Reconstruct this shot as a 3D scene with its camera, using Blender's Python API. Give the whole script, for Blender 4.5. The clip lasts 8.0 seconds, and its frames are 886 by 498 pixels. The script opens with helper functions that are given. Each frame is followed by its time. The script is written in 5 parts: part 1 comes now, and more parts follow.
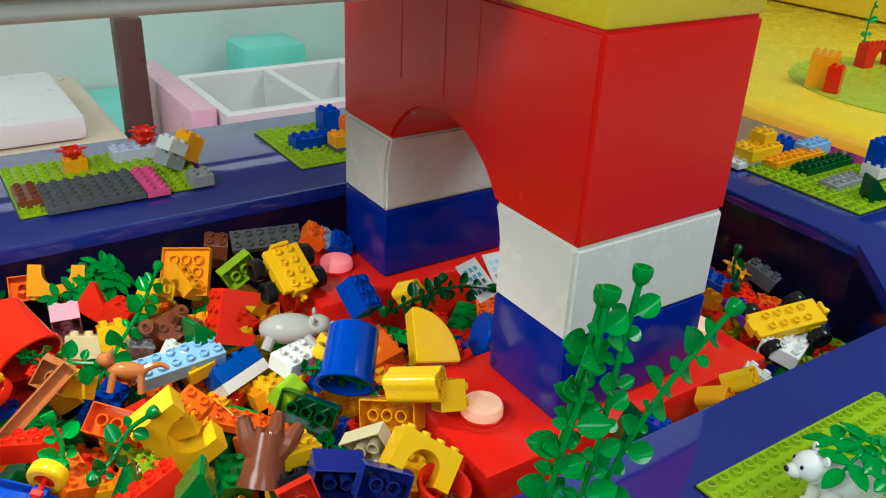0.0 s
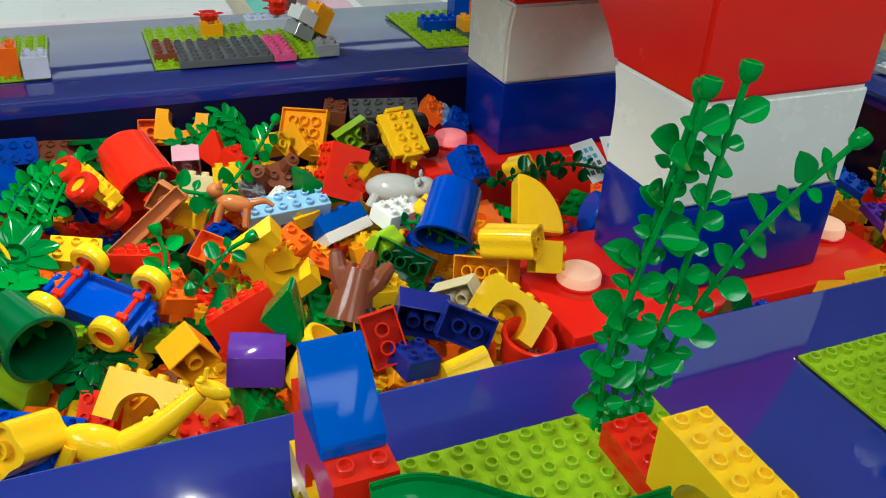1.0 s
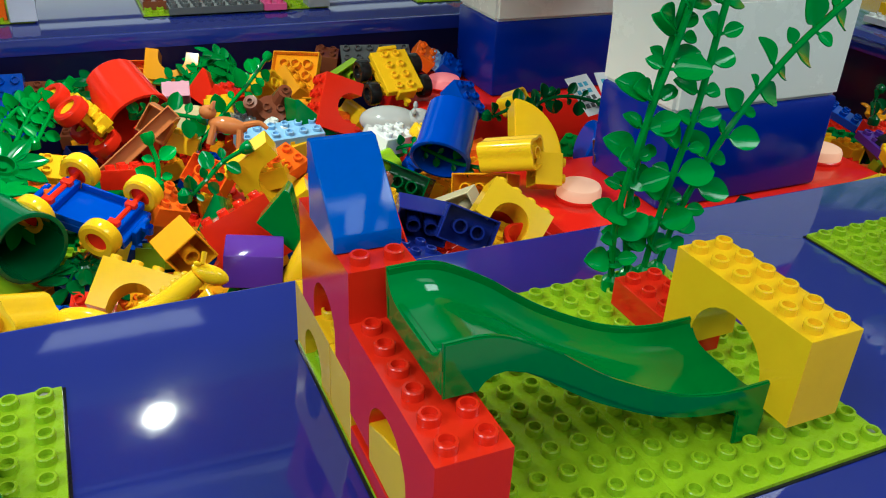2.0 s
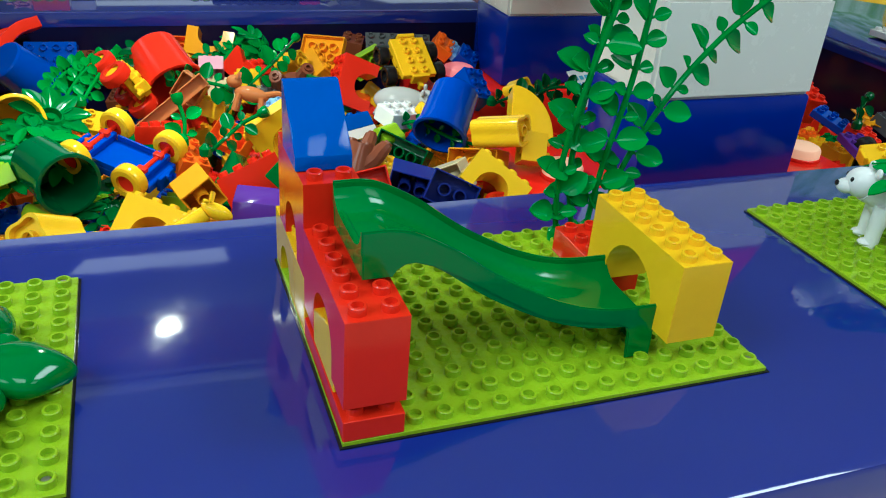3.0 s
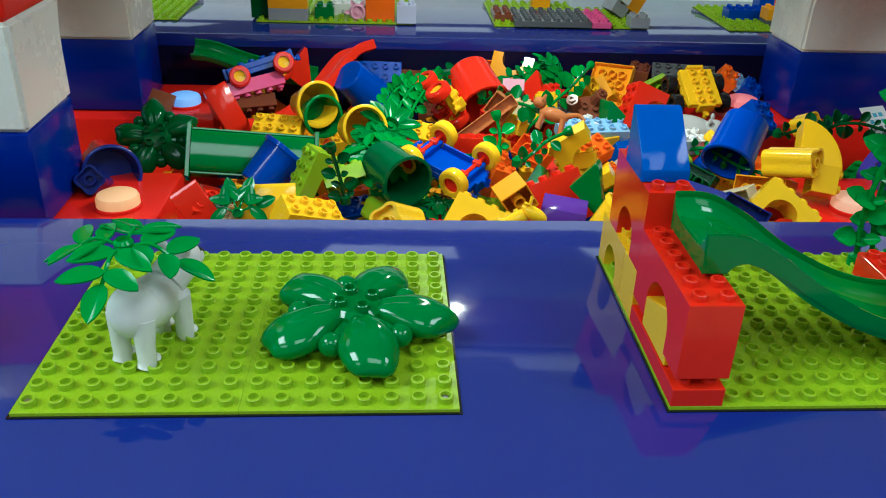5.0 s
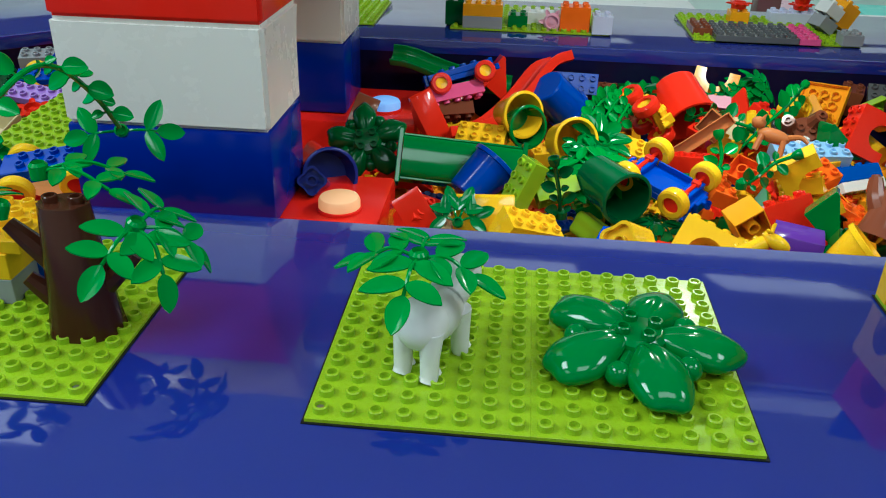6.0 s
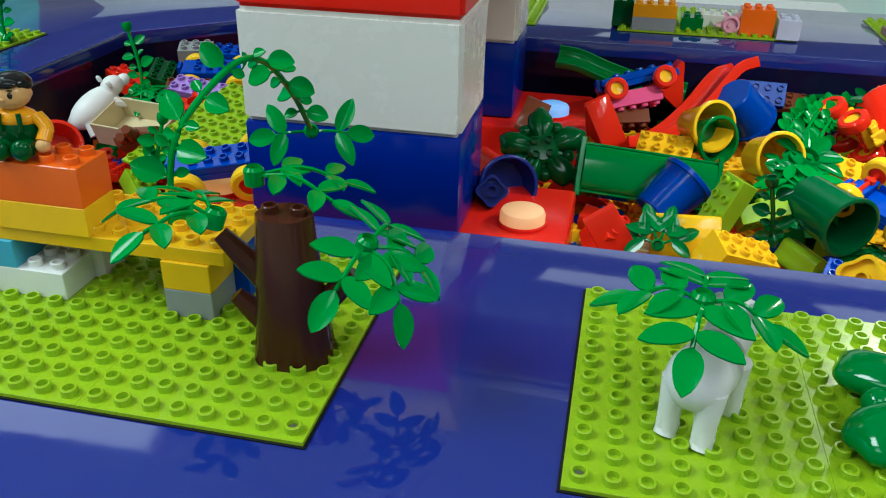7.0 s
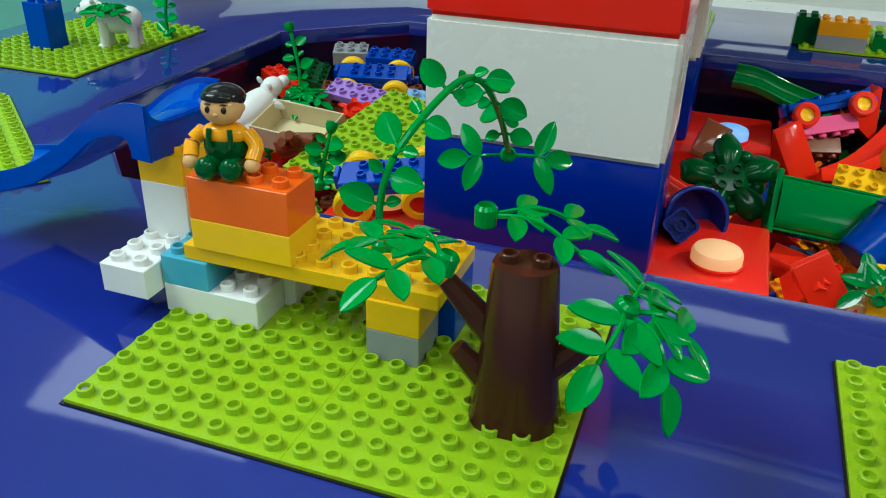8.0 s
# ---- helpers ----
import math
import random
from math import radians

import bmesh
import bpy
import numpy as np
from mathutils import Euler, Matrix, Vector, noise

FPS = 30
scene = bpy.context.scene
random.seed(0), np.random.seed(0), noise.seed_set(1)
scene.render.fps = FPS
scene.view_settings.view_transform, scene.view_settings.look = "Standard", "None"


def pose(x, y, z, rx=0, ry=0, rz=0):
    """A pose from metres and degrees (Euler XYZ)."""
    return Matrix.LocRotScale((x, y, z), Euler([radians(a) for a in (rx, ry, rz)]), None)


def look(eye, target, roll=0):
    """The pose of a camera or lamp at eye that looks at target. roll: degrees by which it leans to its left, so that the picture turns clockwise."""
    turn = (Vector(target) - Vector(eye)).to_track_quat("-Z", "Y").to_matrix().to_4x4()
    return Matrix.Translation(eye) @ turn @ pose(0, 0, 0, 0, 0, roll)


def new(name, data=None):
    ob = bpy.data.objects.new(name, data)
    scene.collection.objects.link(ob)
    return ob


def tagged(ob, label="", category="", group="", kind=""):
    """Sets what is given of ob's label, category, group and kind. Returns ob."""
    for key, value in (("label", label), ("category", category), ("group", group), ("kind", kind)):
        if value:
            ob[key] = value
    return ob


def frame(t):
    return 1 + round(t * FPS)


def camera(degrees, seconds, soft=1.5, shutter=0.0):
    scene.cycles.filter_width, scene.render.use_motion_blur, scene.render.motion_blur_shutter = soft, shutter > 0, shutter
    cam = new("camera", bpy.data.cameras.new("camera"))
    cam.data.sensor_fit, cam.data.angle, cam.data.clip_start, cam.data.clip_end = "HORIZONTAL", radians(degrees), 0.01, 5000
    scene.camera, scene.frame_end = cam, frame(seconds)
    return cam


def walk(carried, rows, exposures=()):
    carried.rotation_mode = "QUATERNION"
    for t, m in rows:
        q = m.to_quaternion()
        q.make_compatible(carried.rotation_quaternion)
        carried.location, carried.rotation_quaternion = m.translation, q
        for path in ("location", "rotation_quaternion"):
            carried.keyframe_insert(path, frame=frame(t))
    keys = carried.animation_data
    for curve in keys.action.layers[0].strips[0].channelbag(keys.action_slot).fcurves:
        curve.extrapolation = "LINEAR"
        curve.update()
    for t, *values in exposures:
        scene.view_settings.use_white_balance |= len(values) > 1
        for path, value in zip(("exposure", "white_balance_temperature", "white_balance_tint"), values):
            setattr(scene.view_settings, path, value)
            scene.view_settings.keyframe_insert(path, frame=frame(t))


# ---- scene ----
cam = camera(56.3, 8.0, soft=1.1)
PATH = [
    (0, (0.293, -0.121, 1.091), (1.303, 1.356, 0.197), 2.7),
    (0.5, (0.304, -0.14, 1.042), (1.101, 1.39, 0.03), 3.1),
    (1, (0.314, -0.162, 0.998), (1.014, 1.414, -0.015), 2.9),
    (1.5, (0.308, -0.173, 0.923), (0.982, 1.439, -0.051), 1.7),
    (2, (0.288, -0.196, 0.898), (1.034, 1.392, -0.063), 2.8),
    (2.2, (0.275, -0.215, 0.902), (1.035, 1.378, -0.039), 3.0),
    (3.3, (0.312, -0.33, 0.902), (0.872, 1.333, -0.057), 4.7),
    (3.5, (0.305, -0.342, 0.905), (0.802, 1.344, -0.05), 4.2),
    (4, (0.295, -0.363, 0.905), (0.692, 1.349, -0.05), 3.1),
    (4.2, (0.285, -0.367, 0.908), (0.634, 1.359, -0.041), 2.6),
    (5.3, (0.181, -0.385, 0.932), (0.217, 1.387, 0.006), 2.1),
    (5.5, (0.157, -0.383, 0.931), (0.134, 1.392, 0.009), 2.1),
    (6, (0.106, -0.362, 0.924), (-0.039, 1.406, -0.001), 1.6),
    (6.5, (0.055, -0.329, 0.911), (-0.2, 1.425, -0.015), 0.9),
    (7, (0.004, -0.302, 0.901), (-0.359, 1.434, -0.024), 1.2),
    (7.5, (-0.042, -0.276, 0.9), (-0.522, 1.433, -0.022), 1.1),
    (8, (-0.088, -0.261, 0.896), (-0.664, 1.414, -0.034), 1.7),
]
walk(cam, [(t, look(eye, target, roll)) for t, eye, target, roll in PATH], [(0, 0.12, 5430, -2), (2, 0.06, 5300, -7), (3.5, 0.19, 5000, -11), (4.2, 0.12, 5030, -11), (5.5, 0.02, 5150, -6), (6.5, 0, 5230, -4), (8, 0.12, 5310, -9)])

# ---- light ----
world = bpy.data.worlds.new("world")
world.use_nodes = True
scene.world = world
world.node_tree.nodes["Background"].inputs[0].default_value = (0.9, 0.93, 1.0, 1)
world.node_tree.nodes["Background"].inputs[1].default_value = 0.16
scene.view_settings.exposure = 0.0


def area_lamp(name, place, size, watts, colour, target=None):
    data = bpy.data.lights.new(name, "AREA")
    data.shape, data.size, data.size_y = "RECTANGLE", size[0], size[1]
    data.energy, data.color = watts, colour
    ob = new(name, data)
    ob.matrix_world = look(place, target if target else (place[0], place[1] + 0.001, 0))
    return tagged(ob, "area lamp of the hall: ceiling panels and added partition fill", "lamp", kind="structure")


# the panel at (-2.3, 1.8) is added to brighten the teal partition
PANELS = [(-1.9, -0.45, 67), (2.5, -0.45, 42), (0.3, -1.6, 18), (-1.9, -2.2, 13), (2.5, -2.2, 8), (-1.0, 2.9, 0.8), (1.6, 2.9, 0.8), (-2.3, 1.8, 6), (-2.0, 6.8, 2.2), (0.4, 6.8, 2.2), (2.8, 6.8, 2.2)]
for px, py, watts in PANELS:
    area_lamp("panel_light", (px, py, 2.96), (1.18, 1.18), watts, (1.0, 0.95, 0.88))
# added fill without fixtures, brightens the white partition mirrored in the far rim
for px in (-1.6, 0.2, 2.0):
    area_lamp("partition_fill", (px, 2.5, 2.6), (1.5, 0.6), 9, (1.0, 0.96, 0.9), (px, 3.72, 1.5))
spot = bpy.data.lights.new("canopy_spot", "SPOT")
spot.energy, spot.color, spot.spot_size, spot.spot_blend, spot.shadow_soft_size = 6.3, (1.0, 0.88, 0.68), radians(150), 0.6, 0.007
spot_ob = new("canopy_spot_light", spot)
spot_ob.matrix_world = look((0.345, 0.592, 0.93), (0.345, 0.593, 0))
tagged(spot_ob, "warm downlight under the canopy", "lamp", kind="structure")

# ---- materials ----
MATS = {}


def nodes_of(name):
    m = bpy.data.materials.new(name)
    m.use_nodes = True
    return m, m.node_tree, m.node_tree.nodes["Principled BSDF"]


def noise_tex(nt, scale, detail=3.0, rough=0.55, coord="Object"):
    tc = nt.nodes.new("ShaderNodeTexCoord")
    n = nt.nodes.new("ShaderNodeTexNoise")
    n.inputs["Scale"].default_value, n.inputs["Detail"].default_value, n.inputs["Roughness"].default_value = scale, detail, rough
    nt.links.new(tc.outputs[coord], n.inputs["Vector"])
    return n


def ramp(nt, src, lo, hi, a=0.3, b=0.7):
    r = nt.nodes.new("ShaderNodeMapRange")
    r.inputs["From Min"].default_value, r.inputs["From Max"].default_value = a, b
    r.inputs["To Min"].default_value, r.inputs["To Max"].default_value = lo, hi
    nt.links.new(src, r.inputs["Value"])
    return r.outputs["Result"]


def plastic(key, rgb, rough=0.11, vary=0.06, bump=0.02, alpha=0.0, dirt=0.04):
    """Moulded toy plastic: colour drifts a little from piece to piece, scuffs in the gloss, faint moulding relief."""
    m, nt, p = nodes_of("plastic_" + key)
    info = nt.nodes.new("ShaderNodeObjectInfo")
    blot = noise_tex(nt, 45, 4)
    hsv = nt.nodes.new("ShaderNodeHueSaturation")
    hsv.inputs["Color"].default_value = (*rgb, 1)
    add = nt.nodes.new("ShaderNodeMath")
    add.operation = "ADD"
    nt.links.new(ramp(nt, info.outputs["Random"], 1 - vary, 1 + vary, 0, 1), add.inputs[0])
    nt.links.new(ramp(nt, blot.outputs["Fac"], -dirt / 2, dirt / 2), add.inputs[1])
    nt.links.new(add.outputs[0], hsv.inputs["Value"])
    nt.links.new(hsv.outputs["Color"], p.inputs["Base Color"])
    scuff = noise_tex(nt, 260, 5, 0.7)
    nt.links.new(ramp(nt, scuff.outputs["Fac"], rough * 0.8, rough * 1.5), p.inputs["Roughness"])
    fine = noise_tex(nt, 900, 2)
    b = nt.nodes.new("ShaderNodeBump")
    b.inputs["Strength"].default_value, b.inputs["Distance"].default_value = bump, 0.001
    nt.links.new(fine.outputs["Fac"], b.inputs["Height"])
    nt.links.new(b.outputs["Normal"], p.inputs["Normal"])
    p.inputs["IOR"].default_value = 1.5
    p.inputs["Specular IOR Level"].default_value = 0.28
    if alpha:
        p.inputs["Transmission Weight"].default_value = alpha
    MATS[key] = m
    return m


plastic("red", (0.74, 0.02, 0.004))
plastic("orange", (0.92, 0.15, 0.004))
plastic("yellow", (0.92, 0.55, 0.001))
plastic("amber", (0.9, 0.38, 0.001))
plastic("cream", (0.72, 0.62, 0.36))
plastic("lime", (0.34, 0.56, 0.008))
plastic("leaf", (0.008, 0.26, 0.03), rough=0.13)
plastic("green", (0.004, 0.18, 0.025), rough=0.08)
MATS["green"].node_tree.nodes["Principled BSDF"].inputs["Specular IOR Level"].default_value = 0.5
plastic("darkgreen", (0.003, 0.075, 0.014), rough=0.1)
plastic("blue", (0.003, 0.055, 0.46))
plastic("navy", (0.012, 0.022, 0.2))
plastic("skyblue", (0.001, 0.085, 0.5))
plastic("lightblue", (0.3, 0.52, 0.8))
plastic("teal", (0.12, 0.42, 0.6))
plastic("purple", (0.1, 0.03, 0.3))
plastic("lilac", (0.36, 0.2, 0.62))
plastic("lavender", (0.55, 0.57, 0.74))
plastic("pink", (0.75, 0.1, 0.3))
plastic("rose", (0.8, 0.42, 0.55))
plastic("brown", (0.19, 0.055, 0.026))
plastic("darkbrown", (0.06, 0.018, 0.009), rough=0.16)
plastic("tan", (0.5, 0.17, 0.05))
plastic("grey", (0.3, 0.31, 0.33))
plastic("darkgrey", (0.1, 0.105, 0.115))
plastic("lightgrey", (0.5, 0.5, 0.49))
plastic("black", (0.012, 0.012, 0.013))
plastic("white", (0.8, 0.8, 0.78), rough=0.3)
plastic("plate", (0.33, 0.5, 0.004), rough=0.25, vary=0.03)
plastic("skin", (0.7, 0.4, 0.15))
plastic("clear", (0.75, 0.8, 0.85), rough=0.1, alpha=0.8)
plastic("greencup", (0.008, 0.13, 0.035), rough=0.12, alpha=0.15)


def lacquer(key, rgb, rough, bump, scale, streak=0.1):
    """Sprayed or laminated board: smears in the gloss, slight waviness."""
    m, nt, p = nodes_of("lacquer_" + key)
    big = noise_tex(nt, 3.0, 4)
    mix = nt.nodes.new("ShaderNodeHueSaturation")
    mix.inputs["Color"].default_value = (*rgb, 1)
    nt.links.new(ramp(nt, big.outputs["Fac"], 1 - streak, 1 + streak), mix.inputs["Value"])
    nt.links.new(mix.outputs["Color"], p.inputs["Base Color"])
    smear = noise_tex(nt, 22, 6, 0.7)
    nt.links.new(ramp(nt, smear.outputs["Fac"], rough * 0.6, rough * 1.8), p.inputs["Roughness"])
    wave = noise_tex(nt, scale, 2)
    b = nt.nodes.new("ShaderNodeBump")
    b.inputs["Strength"].default_value, b.inputs["Distance"].default_value = bump, 0.004
    nt.links.new(wave.outputs["Fac"], b.inputs["Height"])
    nt.links.new(b.outputs["Normal"], p.inputs["Normal"])
    MATS[key] = m
    return m


lacquer("deck", (0.013, 0.023, 0.235), 0.05, 0.018, 30)
for key, value in (("IOR", 1.65), ("Coat Weight", 0.3), ("Coat Roughness", 0.05)):
    MATS["deck"].node_tree.nodes["Principled BSDF"].inputs[key].default_value = value
lacquer("archred", (0.74, 0.013, 0.005), 0.16, 0.06, 12, 0.05)
# rim laminate again, with the pit's shade put into a near-black colour
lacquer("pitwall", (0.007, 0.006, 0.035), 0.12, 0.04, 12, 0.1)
lacquer("archwhite", (0.8, 0.79, 0.74), 0.2, 0.035, 14, 0.03)
lacquer("archblue", (0.003, 0.018, 0.28), 0.15, 0.05, 12, 0.05)
lacquer("archyellow", (0.8, 0.6, 0.01), 0.2, 0.1, 18)
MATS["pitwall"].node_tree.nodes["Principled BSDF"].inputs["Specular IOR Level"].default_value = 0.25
for key in ("archred", "archblue"):
    MATS[key].node_tree.nodes["Principled BSDF"].inputs["Specular IOR Level"].default_value = 0.3
lacquer("wall", (0.78, 0.75, 0.72), 0.6, 0.05, 60, 0.04)
lacquer("ceiling", (0.8, 0.8, 0.8), 0.8, 0.05, 60, 0.03)
lacquer("floor", (0.55, 0.5, 0.45), 0.25, 0.04, 30, 0.1)
lacquer("board", (0.82, 0.8, 0.77), 0.35, 0.05, 30, 0.04)
lacquer("beige", (0.72, 0.6, 0.42), 0.35, 0.05, 30, 0.06)
lacquer("pinkboard", (0.8, 0.5, 0.58), 0.35, 0.05, 30, 0.05)
lacquer("tealmat", (0.26, 0.7, 0.6), 0.4, 0.05, 30, 0.08)
lacquer("yellowtop", (0.86, 0.62, 0.02), 0.2, 0.05, 20, 0.05)
lacquer("limetop", (0.45, 0.55, 0.02), 0.25, 0.05, 20, 0.05)
lacquer("brownpost", (0.1, 0.05, 0.04), 0.4, 0.1, 40, 0.1)
lacquer("canopy", (0.6, 0.6, 0.57), 0.35, 0.05, 30, 0.05)
lacquer("paper", (0.75, 0.77, 0.78), 0.6, 0.05, 90, 0.04)
lacquer("metal", (0.45, 0.45, 0.45), 0.3, 0.05, 200, 0.1)
MATS["metal"].node_tree.nodes["Principled BSDF"].inputs["Metallic"].default_value = 1.0


def foliage_picture():
    m, nt, p = nodes_of("printed_meadow")
    n = noise_tex(nt, 9, 5, 0.65)
    c = nt.nodes.new("ShaderNodeValToRGB")
    c.color_ramp.elements[0].color, c.color_ramp.elements[0].position = (0.2, 0.42, 0.06, 1), 0.42
    c.color_ramp.elements[1].color, c.color_ramp.elements[1].position = (0.75, 0.85, 0.7, 1), 0.6
    nt.links.new(n.outputs["Fac"], c.inputs["Fac"])
    nt.links.new(c.outputs["Color"], p.inputs["Base Color"])
    p.inputs["Roughness"].default_value = 0.4
    MATS["meadow"] = m


foliage_picture()


def glow(key, rgb, strength, base=(0.8, 0.8, 0.8)):
    m, nt, p = nodes_of("glow_" + key)
    p.inputs["Base Color"].default_value = (*base, 1)
    p.inputs["Emission Color"].default_value = (*rgb, 1)
    p.inputs["Emission Strength"].default_value = strength
    p.inputs["Roughness"].default_value = 0.35
    MATS[key] = m


glow("panel", (1, 0.97, 0.92), 0.25)
glow("bulb", (1, 0.86, 0.62), 6)
glow("led_pink", (1.0, 0.06, 0.7), 1.6)
glow("dome_warm", (1.0, 0.42, 0.2), 0.4, (0.8, 0.5, 0.36))
glow("dome_coral", (1.0, 0.12, 0.14), 0.4, (0.8, 0.3, 0.3))
glow("dome_amber", (1.0, 0.4, 0.1), 0.4, (0.8, 0.5, 0.3))
glow("dome_blue", (0.1, 0.4, 1.0), 0.45, (0.4, 0.55, 0.8))

# ---- mesh helpers ----


def finish(bm, name, mat, angle=35):
    bmesh.ops.recalc_face_normals(bm, faces=bm.faces)
    me = bpy.data.meshes.new(name)
    bm.to_mesh(me)
    bm.free()
    for k in ([mat] if isinstance(mat, str) else mat):
        me.materials.append(MATS[k])
    me.shade_smooth()
    me.set_sharp_from_angle(angle=radians(angle))
    return me


def part(name, bm, mat, parent=None, label="", angle=35):
    ob = new(name, finish(bm, name, mat, angle) if isinstance(bm, bmesh.types.BMesh) else bm)
    if parent:
        ob.parent = parent
    if label:
        ob["label"] = label
    return ob


def box(bm, x0, x1, y0, y1, z0, z1, bevel=0.0006, seg=1, m=None):
    r = bmesh.ops.create_cube(bm, size=1.0, matrix=Matrix.Translation(((x0 + x1) / 2, (y0 + y1) / 2, (z0 + z1) / 2)) @ Matrix.Diagonal((x1 - x0, y1 - y0, z1 - z0, 1)))
    vs = r["verts"]
    if bevel:
        es = list({e for v in vs for e in v.link_edges})
        vs = list({v for f in bmesh.ops.bevel(bm, geom=es, offset=bevel, segments=seg, affect="EDGES", profile=0.5)["faces"] for v in f.verts} | {v for v in vs if v.is_valid})
    if m is not None:
        bmesh.ops.transform(bm, matrix=m, verts=vs)
    return vs


def lathe(bm, profile, seg=14, m=None, closed=False):
    """Turns (radius, height) pairs about z."""
    rings = []
    for r, z in profile:
        if r < 1e-6:
            rings.append([bm.verts.new((0, 0, z))])
        else:
            rings.append([bm.verts.new((r * math.cos(2 * math.pi * i / seg), r * math.sin(2 * math.pi * i / seg), z)) for i in range(seg)])
    pairs = list(zip(rings, rings[1:])) + ([(rings[-1], rings[0])] if closed else [])
    for a, b in pairs:
        for i in range(seg):
            j = (i + 1) % seg
            if len(a) == 1 and len(b) > 1:
                bm.faces.new((a[0], b[i], b[j]))
            elif len(b) == 1 and len(a) > 1:
                bm.faces.new((a[i], a[j], b[0]))
            elif len(a) > 1:
                bm.faces.new((a[i], a[j], b[j], b[i]))
    vs = [v for r in rings for v in r]
    if m is not None:
        bmesh.ops.transform(bm, matrix=m, verts=vs)
    return vs


def glide(pts, n=6):
    """A smooth line through points."""
    P = [Vector(p) for p in pts]
    P = [2 * P[0] - P[1]] + P + [2 * P[-1] - P[-2]]
    out = []
    for a, b, c, d in zip(P, P[1:], P[2:], P[3:]):
        for k in range(n):
            t = k / n
            out.append(0.5 * ((2 * b) + (c - a) * t + (2 * a - 5 * b + 4 * c - d) * t * t + (3 * b - a - 3 * c + d) * t ** 3))
    return out + [P[-2]]


def tube(bm, pts, radius, seg=7, caps=True):
    rings, up = [], Vector((0.3, 0.5, 0.81)).normalized()
    for i, p in enumerate(pts):
        d = (pts[min(i + 1, len(pts) - 1)] - pts[max(i - 1, 0)]).normalized()
        a = d.cross(up)
        if a.length < 0.05:
            a = d.cross(Vector((1, 0, 0)))
        a.normalize()
        b = d.cross(a)
        r = radius(i / (len(pts) - 1)) if callable(radius) else radius
        rings.append([bm.verts.new(p + r * (a * math.cos(2 * math.pi * k / seg) + b * math.sin(2 * math.pi * k / seg))) for k in range(seg)])
    for a, b in zip(rings, rings[1:]):
        for k in range(seg):
            bm.faces.new((a[k], a[(k + 1) % seg], b[(k + 1) % seg], b[k]))
    if caps:
        bm.faces.new(rings[0][::-1])
        bm.faces.new(rings[-1])


def prism(bm, outline, depth, m=None):
    """An outline in x and z, drawn out along y from 0 to depth."""
    a = [bm.verts.new((x, 0, z)) for x, z in outline]
    b = [bm.verts.new((x, depth, z)) for x, z in outline]
    bm.faces.new(a)
    bm.faces.new(b[::-1])
    for i in range(len(a)):
        j = (i + 1) % len(a)
        bm.faces.new((a[j], a[i], b[i], b[j]))
    if m is not None:
        bmesh.ops.transform(bm, matrix=m, verts=a + b)
    return a + b


def ball(bm, c, r, seg=12, rings=8, m=None):
    mm = (m or Matrix.Identity(4)) @ Matrix.Translation(c) @ Matrix.Diagonal((*(r if isinstance(r, tuple) else (r, r, r)), 1))
    return bmesh.ops.create_uvsphere(bm, u_segments=seg, v_segments=rings, radius=1.0, matrix=mm)["verts"]


def leaf(bm, base, way, face, length, width, cup=0.18, thick=0.0011):
    """A moulded leaf: pointed oval, cupped, with thickness and a midrib."""
    w = Vector(way).normalized()
    n = Vector(face)
    n = (n - w * n.dot(w)).normalized()
    s = w.cross(n)
    base = Vector(base)
    top, low = [], []
    steps, cross = 8, 6
    for i in range(steps + 1):
        t = i / steps
        half = width / 2 * (math.sin(math.pi * t ** 0.9) ** 0.62 if 0 < t < 1 else 0.05)
        row_t, row_l = [], []
        for j in range(cross + 1):
            u = j / cross * 2 - 1
            q = base + w * (length * t) + s * (half * u) + n * (cup * width * (u * u * 0.72 - 0.1 * math.exp(-(u / 0.22) ** 2)) * math.sin(math.pi * t) - 0.10 * length * t * t)
            row_t.append(bm.verts.new(q + n * thick * 0.5))
            row_l.append(bm.verts.new(q - n * thick * 0.5))
        top.append(row_t)
        low.append(row_l)
    for i in range(steps):
        for j in range(cross):
            bm.faces.new((top[i][j], top[i][j + 1], top[i + 1][j + 1], top[i + 1][j]))
            bm.faces.new((low[i][j + 1], low[i][j], low[i + 1][j], low[i + 1][j + 1]))
        for j in (0, cross):
            bm.faces.new((top[i][j], top[i + 1][j], low[i + 1][j], low[i][j]))
    bm.faces.new(top[0] + low[0][::-1])
    bm.faces.new(top[-1][::-1] + low[-1])


S, BH = 0.016, 0.0192
STUD_R, STUD_H = 0.0047, 0.0044


def stud(bm, x, y, z, seg=12, hollow=True):
    pr = [(STUD_R, z), (STUD_R, z + STUD_H - 0.0005), (STUD_R - 0.0005, z + STUD_H)]
    pr += [(0.0032, z + STUD_H), (0.0031, z + 0.0012), (0, z + 0.0012)] if hollow else [(0, z + STUD_H)]
    lathe(bm, pr, seg, Matrix.Translation((x, y, 0)))


def studs_grid(bm, nx, ny, z, seg=12, hollow=True):
    for i in range(nx):
        for j in range(ny):
            stud(bm, (i - (nx - 1) / 2) * S, (j - (ny - 1) / 2) * S, z, seg, hollow)


